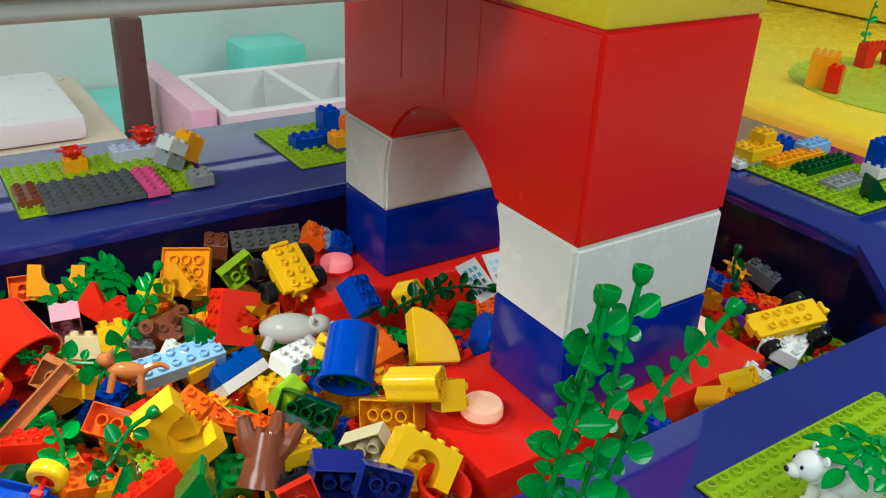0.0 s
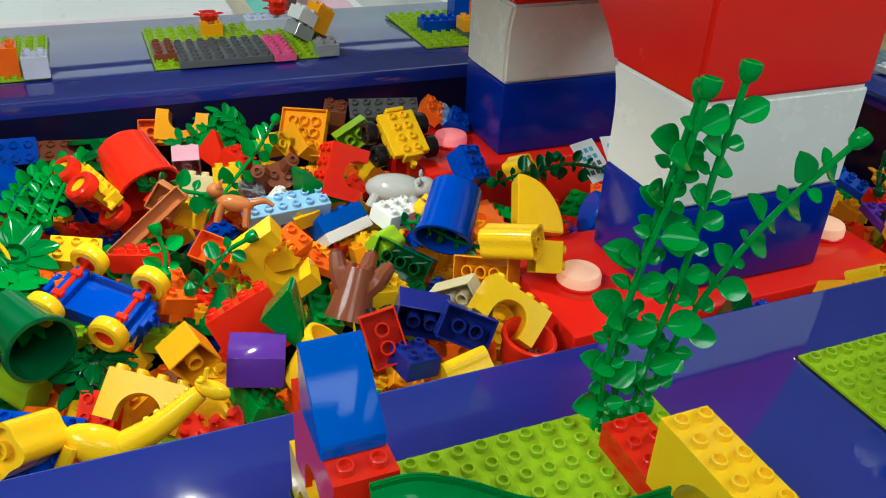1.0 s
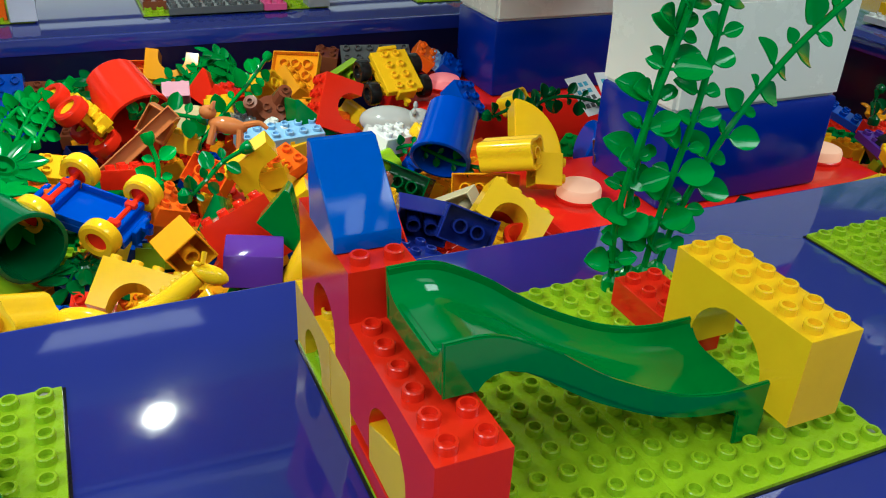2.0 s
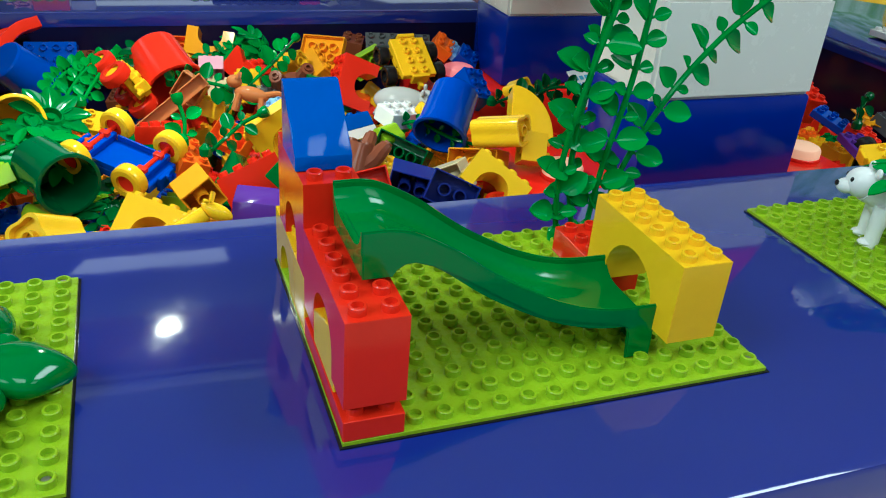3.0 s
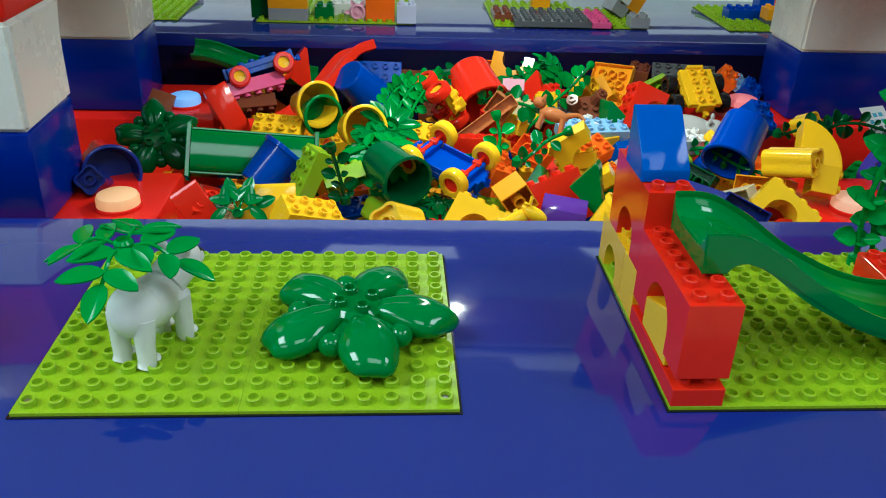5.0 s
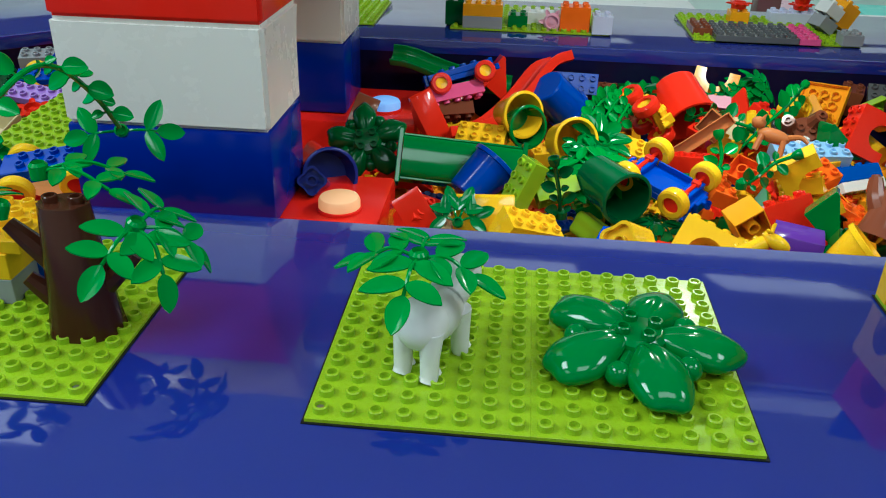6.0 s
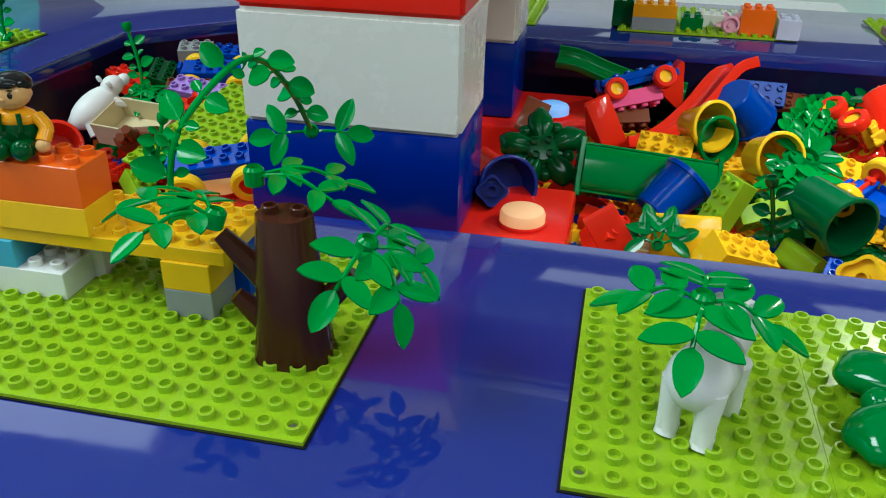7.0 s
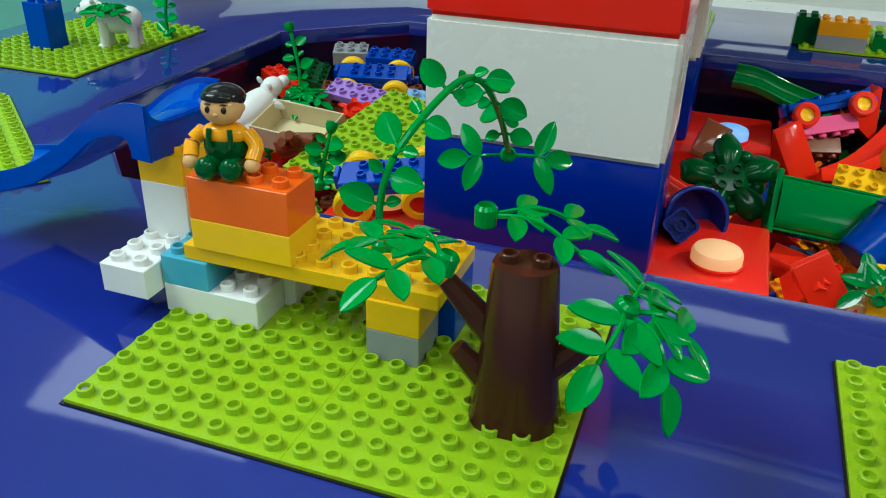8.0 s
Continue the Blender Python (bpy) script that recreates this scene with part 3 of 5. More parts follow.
def bm_animal(kind):
    """Moulded four-legged toy figures, one plain shape each; x is forward, feet at z = 0."""
    bm = bmesh.new()
    if kind == "bear":
        ball(bm, (0, 0, 0.034), (0.027, 0.016, 0.0165), 20, 12)
        ball(bm, (-0.012, 0, 0.035), (0.017, 0.0165, 0.017), 18, 12)
        for sx in (-1, 1):
            for sy in (-1, 1):
                tube(bm, [Vector((sx * 0.016, sy * 0.009, 0.034)), Vector((sx * 0.018, sy * 0.0095, 0.016)), Vector((sx * 0.018, sy * 0.0095, 0.004)), Vector((sx * 0.02, sy * 0.0095, 0.0))], lambda t: 0.008 - 0.003 * min(1, 2 * t) + (0.0008 if t > 0.6 else 0), 12)
                ball(bm, (sx * 0.018 + 0.003, sy * 0.0095, 0.0035), (0.0072, 0.0055, 0.0034), 10, 6)
        ball(bm, (0.034, 0, 0.048), (0.0135, 0.0125, 0.012), 18, 12)
        ball(bm, (0.045, 0, 0.044), (0.008, 0.0068, 0.006), 12, 8)
        tube(bm, [Vector((0.016, 0, 0.04)), Vector((0.03, 0, 0.046))], 0.0125, 14)
        for sy in (-1, 1):
            ball(bm, (0.028, sy * 0.009, 0.059), (0.0025, 0.0042, 0.0042), 10, 6)
        n0 = len(bm.faces)
        for sy in (-1, 1):
            ball(bm, (0.0445, sy * 0.0062, 0.0515), (0.0014, 0.0016, 0.002), 8, 6)
        ball(bm, (0.0525, 0, 0.0455), (0.0018, 0.003, 0.0022), 8, 6)
        bm.faces.ensure_lookup_table()
        for f in bm.faces[n0:]:
            f.material_index = 1
    elif kind == "giraffe":
        ball(bm, (0, 0, 0.045), (0.03, 0.013, 0.015), 18, 12)
        tube(bm, glide([(0.015, 0, 0.05), (0.035, 0, 0.075), (0.052, 0, 0.105)], 5), lambda t: 0.0115 - 0.0045 * t, 12)
        ball(bm, (0.06, 0, 0.11), (0.014, 0.0075, 0.007), 14, 8)
        for sy in (-1, 1):
            tube(bm, [Vector((0.052, sy * 0.004, 0.115)), Vector((0.05, sy * 0.005, 0.124))], 0.0016, 6)
            ball(bm, (0.049, sy * 0.008, 0.114), (0.003, 0.004, 0.002), 8, 6)
            for sx in (-1, 1):
                tube(bm, [Vector((sx * 0.018, sy * 0.008, 0.04)), Vector((sx * 0.019, sy * 0.009, 0.0))], 0.0055, 10)
        for k in range(7):
            ball(bm, (0.018 + 0.005 * k, 0, 0.066 + 0.0075 * k), (0.003, 0.002, 0.003), 6, 5)
    elif kind == "lying":
        ball(bm, (0, 0, 0.018), (0.036, 0.02, 0.018), 22, 14)
        ball(bm, (0.034, 0, 0.024), (0.015, 0.013, 0.012), 16, 10)
        ball(bm, (0.05, 0, 0.02), (0.009, 0.008, 0.007), 12, 8)
        for sy in (-1, 1):
            ball(bm, (0.029, sy * 0.01, 0.036), (0.003, 0.004, 0.005), 8, 6)
            for sx in (-1, 1):
                tube(bm, [Vector((sx * 0.02, sy * 0.014, 0.016)), Vector((sx * 0.03 + 0.004, sy * 0.024, 0.005))], 0.0065, 10)
    elif kind == "fox":
        ball(bm, (0, 0, 0.022), (0.02, 0.008, 0.009), 16, 10)
        ball(bm, (0.022, 0, 0.032), (0.009, 0.0075, 0.0075), 14, 8)
        tube(bm, glide([(-0.016, 0, 0.025), (-0.03, 0, 0.03), (-0.04, 0, 0.026)], 4), lambda t: 0.004 - 0.002 * t, 8)
        for sy in (-1, 1):
            tube(bm, [Vector((0.019, sy * 0.005, 0.036)), Vector((0.017, sy * 0.006, 0.044))], lambda t: 0.003 - 0.0022 * t, 6)
            for sx in (-1, 1):
                tube(bm, [Vector((sx * 0.013, sy * 0.005, 0.02)), Vector((sx * 0.015, sy * 0.006, 0.0))], 0.0036, 8)
    return bm


def animal(col, kind, label, x, y, z, rx=0, ry=0, rz=0):
    me = finish(bm_animal(kind), f"toy_{kind}", [col, "black"])
    return stand(tagged(new("toy_animal", me), label, "toy figure"), x, y, z, rx, ry, rz)

# ---- room ----
ZD = 0.618
CX, CY = 0.319, 0.589


def slab(name, x0, x1, y0, y1, z0, z1, mat, bevel=0.0, label="", category="", kind="structure"):
    bm = bmesh.new()
    box(bm, x0, x1, y0, y1, z0, z1, bevel, 2)
    ob = part(name, bm, mat)
    return tagged(ob, label, category, kind=kind)


slab("floor", -5, 6, -5, 9.5, -0.1, 0, "floor", label="smooth light floor of the play hall", category="floor")
slab("ceiling", -5, 6, -5, 9.5, 3.0, 3.1, "ceiling", label="plain white ceiling", category="ceiling")
slab("wall_north", -5, 6, 9.5, 9.65, 0, 3, "wall", label="pale painted wall", category="wall")
slab("wall_south", -5, 6, -5.15, -5, 0, 3, "wall", label="pale painted wall", category="wall")
slab("wall_west", -5.15, -5, -5, 9.5, 0, 3, "wall", label="pale painted wall", category="wall")
slab("wall_east", 6, 6.15, -5, 9.5, 0, 3, "wall", label="pale painted wall", category="wall")
for px, py, watts in PANELS:
    lp = new("ceiling_light")
    bm = bmesh.new()
    for a, b, c, d in ((-0.63, 0.63, -0.63, -0.6), (-0.63, 0.63, 0.6, 0.63), (-0.63, -0.6, -0.6, 0.6), (0.6, 0.63, -0.6, 0.6)):
        box(bm, a, b, c, d, 2.965, 2.999, 0.002)
    part("frame", bm, "board", lp)
    bm = bmesh.new()
    box(bm, -0.6, 0.6, -0.6, 0.6, 2.975, 2.985, 0)
    part("diffuser", bm, "panel", lp, "glowing white diffuser")
    lp.location = (px, py, 0)
    tagged(lp, "square glowing ceiling light panel with white frame", "ceiling light", "ceiling lights")

# ---- the play table: an eight-sided ring round a pit ----
IN = (-0.697, 1.335, 0.263, 0.915, 0.14)


def octagon(d, z):
    """The pit's outline, let out by d."""
    x0, x1, y0, y1, c = IN
    x0, x1, y0, y1, c = x0 - d, x1 + d, y0 - d, y1 + d, c + 0.586 * d
    return [(x0 + c, y0, z), (x1 - c, y0, z), (x1, y0 + c, z), (x1, y1 - c, z), (x1 - c, y1, z), (x0 + c, y1, z), (x0, y1 - c, z), (x0, y0 + c, z)]


def ring_loft(bm, profile):
    rings = [[bm.verts.new(p) for p in octagon(d, z)] for d, z in profile]
    for a, b in zip(rings, rings[1:]):
        for i in range(8):
            bm.faces.new((a[i], a[(i + 1) % 8], b[(i + 1) % 8], b[i]))
    return rings


table = new("play_table")
bm = bmesh.new()
ring_loft(bm, [(0.0, ZD - 0.02), (0.0, ZD - 0.004), (0.0012, ZD - 0.0012), (0.004, ZD), (0.341, ZD), (0.3445, ZD - 0.0015), (0.346, ZD - 0.005), (0.346, ZD - 0.030), (0.343, ZD - 0.033), (0.30, ZD - 0.033)])
part("deck", bm, "deck", table, "glossy violet-blue laminated rim", 25)
bm = bmesh.new()
ring_loft(bm, [(0.295, ZD - 0.034), (0.295, 0.02), (0.27, 0.02), (0.27, 0.001)])
part("cabinet", bm, "archred", table, "red lacquered body under the rim")
bm = bmesh.new()
ring_loft(bm, [(0.2965, ZD - 0.098), (0.302, ZD - 0.1), (0.302, ZD - 0.2), (0.2965, ZD - 0.202)])
part("light_strip", bm, "led_pink", table, "glowing magenta light strip")
# wall and floor carry the pit's shade in their base colour
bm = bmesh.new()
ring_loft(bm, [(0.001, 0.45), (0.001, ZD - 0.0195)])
part("pit_wall", bm, "pitwall", table, "navy pit wall, shade darkened into its colour", 25)
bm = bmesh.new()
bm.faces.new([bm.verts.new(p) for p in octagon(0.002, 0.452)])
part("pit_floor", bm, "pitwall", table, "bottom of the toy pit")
tagged(table, "large eight-sided violet-blue play table with sunken toy pit", "play table")

# ---- the two painted arches, their red plinths and the canopy ----
NY0, NY1, FY0, FY1 = 0.376, 0.494, 0.733, 0.846


def arch(x0, x1, domes):
    top = new("brick_arch")
    cyr, half = (NY1 + FY0) / 2, (FY0 - NY1) / 2
    for y0, y1 in ((NY0, NY1), (FY0, FY1)):
        bm = bmesh.new()
        box(bm, x0, x1, y0, y1, 0.553, 0.650, 0.004, 2)
        part("blue_course", bm, "archblue", top, "dark blue lacquered lowest course")
    spring = 0.700
    curve = [(cyr + half * math.cos(a), spring + 0.117 * math.sin(a)) for a in np.linspace(0, math.pi, 25)]
    for near in (True, False):
        bm = bmesh.new()
        side = [p for p in curve if p[1] < 0.7525 and ((p[0] < cyr) == near)]
        side = side if not near else side[::-1]
        e = NY0 if near else FY1
        inn = NY1 if near else FY0
        outline = [(e, 0.650), (inn, 0.650)] + side + [(cyr + (-1 if near else 1) * half * math.sqrt(1 - (0.0525 / 0.117) ** 2), 0.7525), (e, 0.7525)]
        vs = prism(bm, outline, x1 - x0, Matrix(((0, 1, 0, x0), (1, 0, 0, 0), (0, 0, 1, 0), (0, 0, 0, 1))))
        bmesh.ops.bevel(bm, geom=[ed for ed in bm.edges if len(ed.link_faces) == 2 and ed.calc_face_angle(0) > 0.6], offset=0.004, segments=2, affect="EDGES")
        part("white_course", bm, "archwhite", top, "off-white lacquered middle course")
    bm = bmesh.new()
    hi = [p for p in curve if p[1] >= 0.7525]
    w = half * math.sqrt(1 - (0.0525 / 0.117) ** 2)
    outline = [(NY0, 0.7525), (cyr - w, 0.7525)] + hi[::-1] + [(cyr + w, 0.7525), (FY1, 0.7525), (FY1, 0.953), (NY0, 0.953)]
    prism(bm, outline, x1 - x0, Matrix(((0, 1, 0, x0), (1, 0, 0, 0), (0, 0, 1, 0), (0, 0, 0, 1))))
    bmesh.ops.bevel(bm, geom=[ed for ed in bm.edges if len(ed.link_faces) == 2 and ed.calc_face_angle(0) > 0.6], offset=0.004, segments=2, affect="EDGES")
    part("red_course", bm, "archred", top, "glossy red arched course")
    for xx in (x0 - 0.0007, x1 - 0.0023):
        for yy in (0.55, 0.61, 0.70):
            bm = bmesh.new()
            box(bm, xx, xx + 0.003, yy - 0.002, yy + 0.002, 0.835, 0.949, 0.0008)
            part("seam", bm, "archred", top, "raised seam in the red paint")
    bm = bmesh.new()
    box(bm, x0, x1, NY0, FY1, 0.953, 1.07, 0.004, 2)
    part("yellow_course", bm, "archyellow", top, "yellow lacquered top course")
    tagged(top, "tall painted arch of giant blue, white, red, yellow bricks", "arch", "arches")
    for y0, y1 in ((0.346, 0.522), (0.705, 0.868)):
        bm = bmesh.new()
        box(bm, x0 - 0.108, x1 + 0.1, y0, y1, 0.453, 0.552, 0.005, 2)
        plinth = part("arch_plinth", bm, "archred")
        tagged(plinth, "red lacquered plinth block under one arch leg", "plinth", "plinths")
    for dx, dy, col in domes:
        d = new("light_dome")
        bm = bmesh.new()
        lathe(bm, [(0.024, 0), (0.024, 0.003), (0.0225, 0.004)], 24)
        part("collar", bm, "archred", d)
        bm = bmesh.new()
        lathe(bm, [(0.0222, 0.001), (0.0222, 0.011), (0.0205, 0.0145), (0.016, 0.0165), (0, 0.0175)], 28)
        part("cap", bm, col, d, "glowing frosted cap")
        d.location = (dx, dy, 0.552)
        tagged(d, "round frosted light dome on the red plinth", "light", "light domes")


arch(0.783, 0.988, [(0.727, 0.428, "dome_warm"), (0.74, 0.79, "dome_coral"), (1.05, 0.428, "dome_warm"), (1.04, 0.79, "dome_coral")])
arch(-0.328, -0.124, [(-0.07, 0.425, "dome_amber"), (-0.075, 0.765, "dome_blue"), (-0.385, 0.425, "dome_amber"), (-0.385, 0.765, "dome_blue")])

canopy = new("canopy")
bm = bmesh.new()
box(bm, -0.123, 0.782, 0.484, 0.74, 0.968, 1.03, 0.008, 3)
part("panel", bm, "canopy", canopy)
bm = bmesh.new()
box(bm, -0.123, 0.782, 0.478, 0.4835, 0.985, 1.005, 0.002)
part("edge_trim", bm, "grey", canopy)
tagged(canopy, "pale grey canopy beam between the two arches", "canopy")
lampo = new("downlight")
bm = bmesh.new()
lathe(bm, [(0.011, 0.9675), (0.016, 0.966), (0.0165, 0.947), (0.014, 0.943), (0.012, 0.946)], 24)
part("housing", bm, "metal", lampo)
bm = bmesh.new()
lathe(bm, [(0.0119, 0.949), (0.009, 0.944), (0, 0.942)], 20)
part("bulb", bm, "bulb", lampo, "glowing warm lens")
lampo.location = (0.345, 0.592, -0.005)
tagged(lampo, "small warm downlight under the canopy", "downlight")

# ---- lime base plates on the rim ----


def bm_plate():
    bm = bmesh.new()
    box(bm, -4 * S + 0.00004, 4 * S - 0.00004, -6 * S, 6 * S, 0.0002, 0.002 + 0.0012, 0.00018)
    studs_grid(bm, 8, 12, 0.0032, 12)
    return bm


PL = finish(bm_plate(), "base_plate", "plate")


def plates(cx, cy, rz=0):
    """Two plates side by side, 16 by 12 studs, in a dark-edged recess."""
    m = pose(cx, cy, ZD, 0, 0, rz)
    bm = bmesh.new()
    box(bm, -8 * S - 0.0016, 8 * S + 0.0016, -6 * S - 0.0016, 6 * S + 0.0016, 0.0002, 0.0009, 0)
    g = tagged(part("plate_recess", bm, "black"), "thin dark gap round the base plates", "trim", kind="structure")
    g.matrix_basis = m
    for s in (-1, 1):
        p = new("base_plate", PL)
        p.matrix_basis = m @ pose(s * 4 * S, 0, 0)
        tagged(p, "lime green studded base plate let into the table rim", "base plate", "base plates")
        for k in (-1, 1):
            bm = bmesh.new()
            lathe(bm, [(0.0027, 0.0032 + 0.0012), (0.0027, 0.0032 + 0.0022), (0.002, 0.0032 + 0.0028), (0, 0.0032 + 0.0028)], 10)
            sc = part("screw", bm, "metal", p, "small steel screw")
            sc.location = (s * 3.5 * S, k * 5.5 * S, 0)
    return m


AX, BX, CXP, DX = -0.385, 0.0, 0.381, 0.771
HW, HD = 0.128, 0.096
plates(AX + HW, HD)
plates(BX + HW, HD)
plates(CXP + HW, HD)
plates(DX + HW, HD)
FYP = 0.994 + HD
plates(BX + HW - 0.004, FYP)
plates(0.386 + HW, FYP)
plates(0.784 + HW, FYP)
plates(-0.385 + HW, FYP)
plates(1.427 + HD, 0.589, 90)
plates(-0.79 - HD, 0.60, 90)
plates(-0.694 - 0.068, 0.300 - 0.068, -39)

ZP = ZD + 0.0032
# ---- plate with the slide ----
GC = "slide scene"
on = "on a base plate"


def gx(i):
    return CXP + i * S


brick("red", 2, 6, 0.65, gx(1), 3 * S, ZP, group=GC, where=on)
arch_brick("red", 6, 2.58, 0.022, 0.012, gx(1), 3 * S, ZP + 0.0205, 0, 0, 90, GC, "over a flat red brick")
slope_brick("yellow", 1, 3, 1.1, 1.9, gx(0.52), 2.9 * S, ZP + 0.0135, 0, 0, 180, GC, "inside the red arch")
arch_brick("yellow", 4, 2, 0.0155, 0.008, gx(1), 10 * S, ZP, 0, 0, 90, GC, on)
brick("yellow", 2, 2, 2, gx(1), 7 * S, ZP, group=GC, where="beside the yellow arch")
arch_brick("red", 5, 3, 0.018, 0.01, gx(1), 8.5 * S, ZP + 2 * BH, 0, 0, 90, GC, "on top of the yellow arch")
slope_brick("skyblue", 2, 2.5, 0.45, 2.12, gx(1) - 0.001, 0.1325, ZP + 5 * BH + 0.0003, 0, 0, 0, GC, "crowning the red tower")


def toy_slide(col, crest, under, half, label):
    """A moulded chute: a hollowed floor between two skirts that run down into feet. crest and under are lines in x and z."""
    top = new("toy_slide")
    crest = glide(crest, 4)
    bm = bmesh.new()
    rings, steps = [], 20
    for i, p in enumerate(crest):
        d = (crest[min(i + 1, len(crest) - 1)] - crest[max(i - 1, 0)]).normalized()
        n = Vector((-d.z, 0, d.x))
        row = []
        for j in range(steps + 1):
            u = j / steps * 2 - 1
            row.append(bm.verts.new(p + Vector((0, u * (half - 0.0012), 0)) - n * 0.0125 * (1 - abs(u) ** 5) ** 0.75))
        for j in range(steps, -1, -1):
            u = j / steps * 2 - 1
            row.append(bm.verts.new(p + Vector((0, u * (half - 0.0012), 0)) - n * (0.0145 - 0.002 * abs(u))))
        rings.append(row)
    k = len(rings[0])
    for a, b in zip(rings, rings[1:]):
        for j in range(k):
            bm.faces.new((a[j], a[(j + 1) % k], b[(j + 1) % k], b[j]))
    bm.faces.new(rings[0][::-1])
    bm.faces.new(rings[-1])
    part("chute", bm, col, top, angle=60)
    outline = [(p.x, p.z + 0.0006) for p in crest] + list(under)
    for y in (-half, half - 0.0026):
        bm = bmesh.new()
        prism(bm, outline, 0.0026, Matrix.Translation((0, y, 0)))
        bmesh.ops.bevel(bm, geom=[e for e in bm.edges if len(e.link_faces) == 2 and abs(e.verts[0].co.y - e.verts[1].co.y) < 1e-6], offset=0.0007, segments=2, affect="EDGES")
        part("side_skirt", bm, col, top, angle=50)
    tagged(top, label, "toy slide")
    return top


crest = [(0, 0, 0.1), (0.015, 0, 0.1), (0.026, 0, 0.0975), (0.038, 0, 0.0915), (0.052, 0, 0.083), (0.064, 0, 0.074), (0.079, 0, 0.0635), (0.095, 0, 0.0545), (0.112, 0, 0.046), (0.130, 0, 0.0395), (0.151, 0, 0.0355), (0.177, 0, 0.035)]
under = [(0.1775, 0.0006), (0.1615, 0.0006), (0.160, 0.018), (0.158, 0.0225), (0.152, 0.0255), (0.125, 0.031), (0.104, 0.0375), (0.088, 0.0465), (0.070, 0.058), (0.053, 0.069), (0.038, 0.0775), (0.028, 0.081), (0.0225, 0.0805), (0.0185, 0.078), (0.0165, 0.075), (0.0165, 0.0745), (0.001, 0.0745)]
slide = toy_slide("green", crest, under, 0.031, "glossy dark green toy slide running down from a red arch")
for x0, x1, z0, z1 in ((0.0008, 0.004, 0.0748, 0.0885), (0.1735, 0.1765, 0.0008, 0.022)):
    bm = bmesh.new()
    box(bm, x0, x1, -0.0283, 0.0283, z0, z1, 0.0005)
    part("end_plate", bm, "green", slide)
stand(slide, 0.3955, 0.059, ZP)
brick("red", 2, 4, 1, 0.59, 0.129, ZP, group=GC, where=on)
arch_brick("yellow", 6, 2.58, 0.026, 0.009, 0.587, 0.0605, ZP + BH, 0, 0, 90, GC, "with one foot on a red brick")

vine([(0, 0, 0), (-0.006, -0.003, 0.055), (0.004, -0.005, 0.12), (0.018, -0.006, 0.18), (0.026, -0.006, 0.232)], 3, 0.584, 0.176, ZP, size=0.0195, gap=0.0116)
vine([(0, 0, 0), (-0.012, -0.004, 0.055), (-0.008, -0.004, 0.12), (0.004, -0.003, 0.185), (0.012, -0.003, 0.228)], 4, 0.6, 0.18, ZP, size=0.0195, gap=0.0116)
vine([(0, 0, 0), (0.004, -0.004, 0.06), (0.014, -0.006, 0.12), (0.02, -0.006, 0.18), (0.028, -0.006, 0.238)], 5, 0.609, 0.178, ZP, size=0.0195, gap=0.0116)
vine([(0, 0, 0), (0.008, -0.003, 0.05), (0.034, -0.005, 0.105), (0.07, -0.006, 0.15), (0.115, -0.006, 0.186)], 6, 0.622, 0.18, ZP, size=0.0195, gap=0.0116)

# ---- plate with the white figure and the bush ----
animal("white", "bear", "white plastic toy animal standing on a lime base plate", 0.066, 0.064, ZP, 0, 0, 64)
frond(0.057, 0.063, ZP + 0.073, 3, 2, -6, pairs=2, L=0.0265, seed=7, arms=4, reach=0.031, label="spray of green plastic palm leaves on a white toy animal")
bush("green", 0.193, 0.081, ZP + 0.001, 0, 0, -22, 0.066)

# ---- plate with the trunk and the little house ----
GA = "house scene"


y5 = 0.093
brick("white", 4, 2, 1, -0.356, y5 + S, ZP, group=GA, where=on)
brick("teal", 2, 2, 1, -0.372, y5 + S, ZP + BH, group=GA, where="on a white brick")
brick("grey", 2, 2, 1, -0.238, y5 + S, ZP, group=GA, where=on)
brick("yellow", 2, 2, 1, -0.238, y5 + S, ZP + BH, group=GA, where="on a grey brick")
brick("blue", 2, 2, 2, -0.228, y5 + 3 * S, ZP, group=GA, where="under the yellow plate")
brick("white", 2, 2, 2, -0.332, y5 + 3 * S, ZP, group=GA, where="under the yellow plate")
brick("yellow", 10, 4, 0.5, -0.292, y5 + 2 * S + 0.002, ZP + 2 * BH, group=GA, where="bridging the supports")
brick("yellow", 4, 2, 1, -0.331, y5 + S, ZP + 2.5 * BH, group=GA, where="on the yellow plate")
brick("orange", 4, 2, 1.35, -0.331, y5 + S, ZP + 3.5 * BH, group=GA, where="stacked on a yellow brick")
brick("white", 2, 3, 1, -0.405, y5 + 0.6 * S, ZP + 0.75 * BH, group=GA, where="beside the base plate")
brick("white", 2, 2, 2, -0.4, y5 + 2.6 * S, ZP + 1.75 * BH, group=GA, where="beside the little house")
brick("yellow", 2, 2, 1, -0.4, y5 + 2.6 * S, ZP + 3.75 * BH, group=GA, where="on a white brick")
crest = [(0, 0, 0.028), (0.02, 0, 0.026), (0.045, 0, 0.014), (0.075, 0, -0.008), (0.11, 0, -0.029), (0.15, 0, -0.044), (0.19, 0, -0.052)]
under = [(0.19, -0.066), (0.15, -0.0585), (0.11, -0.0435), (0.075, -0.0225), (0.05, -0.003), (0.032, 0.005), (0.022, 0.0065), (0.0175, 0.004), (0.016, -0.001), (0.016, -0.006), (0.0005, -0.006)]
sl2 = toy_slide("blue", crest, under, 0.032, "glossy blue toy slide leading off a brick house")
bm = bmesh.new()
box(bm, 0.0008, 0.004, -0.0293, 0.0293, -0.006, 0.0165, 0.0005)
part("end_plate", bm, "blue", sl2)
stand(sl2, -0.388, y5 + 2.6 * S, ZP + 4.75 * BH + 0.0065, 0, 0, 172)

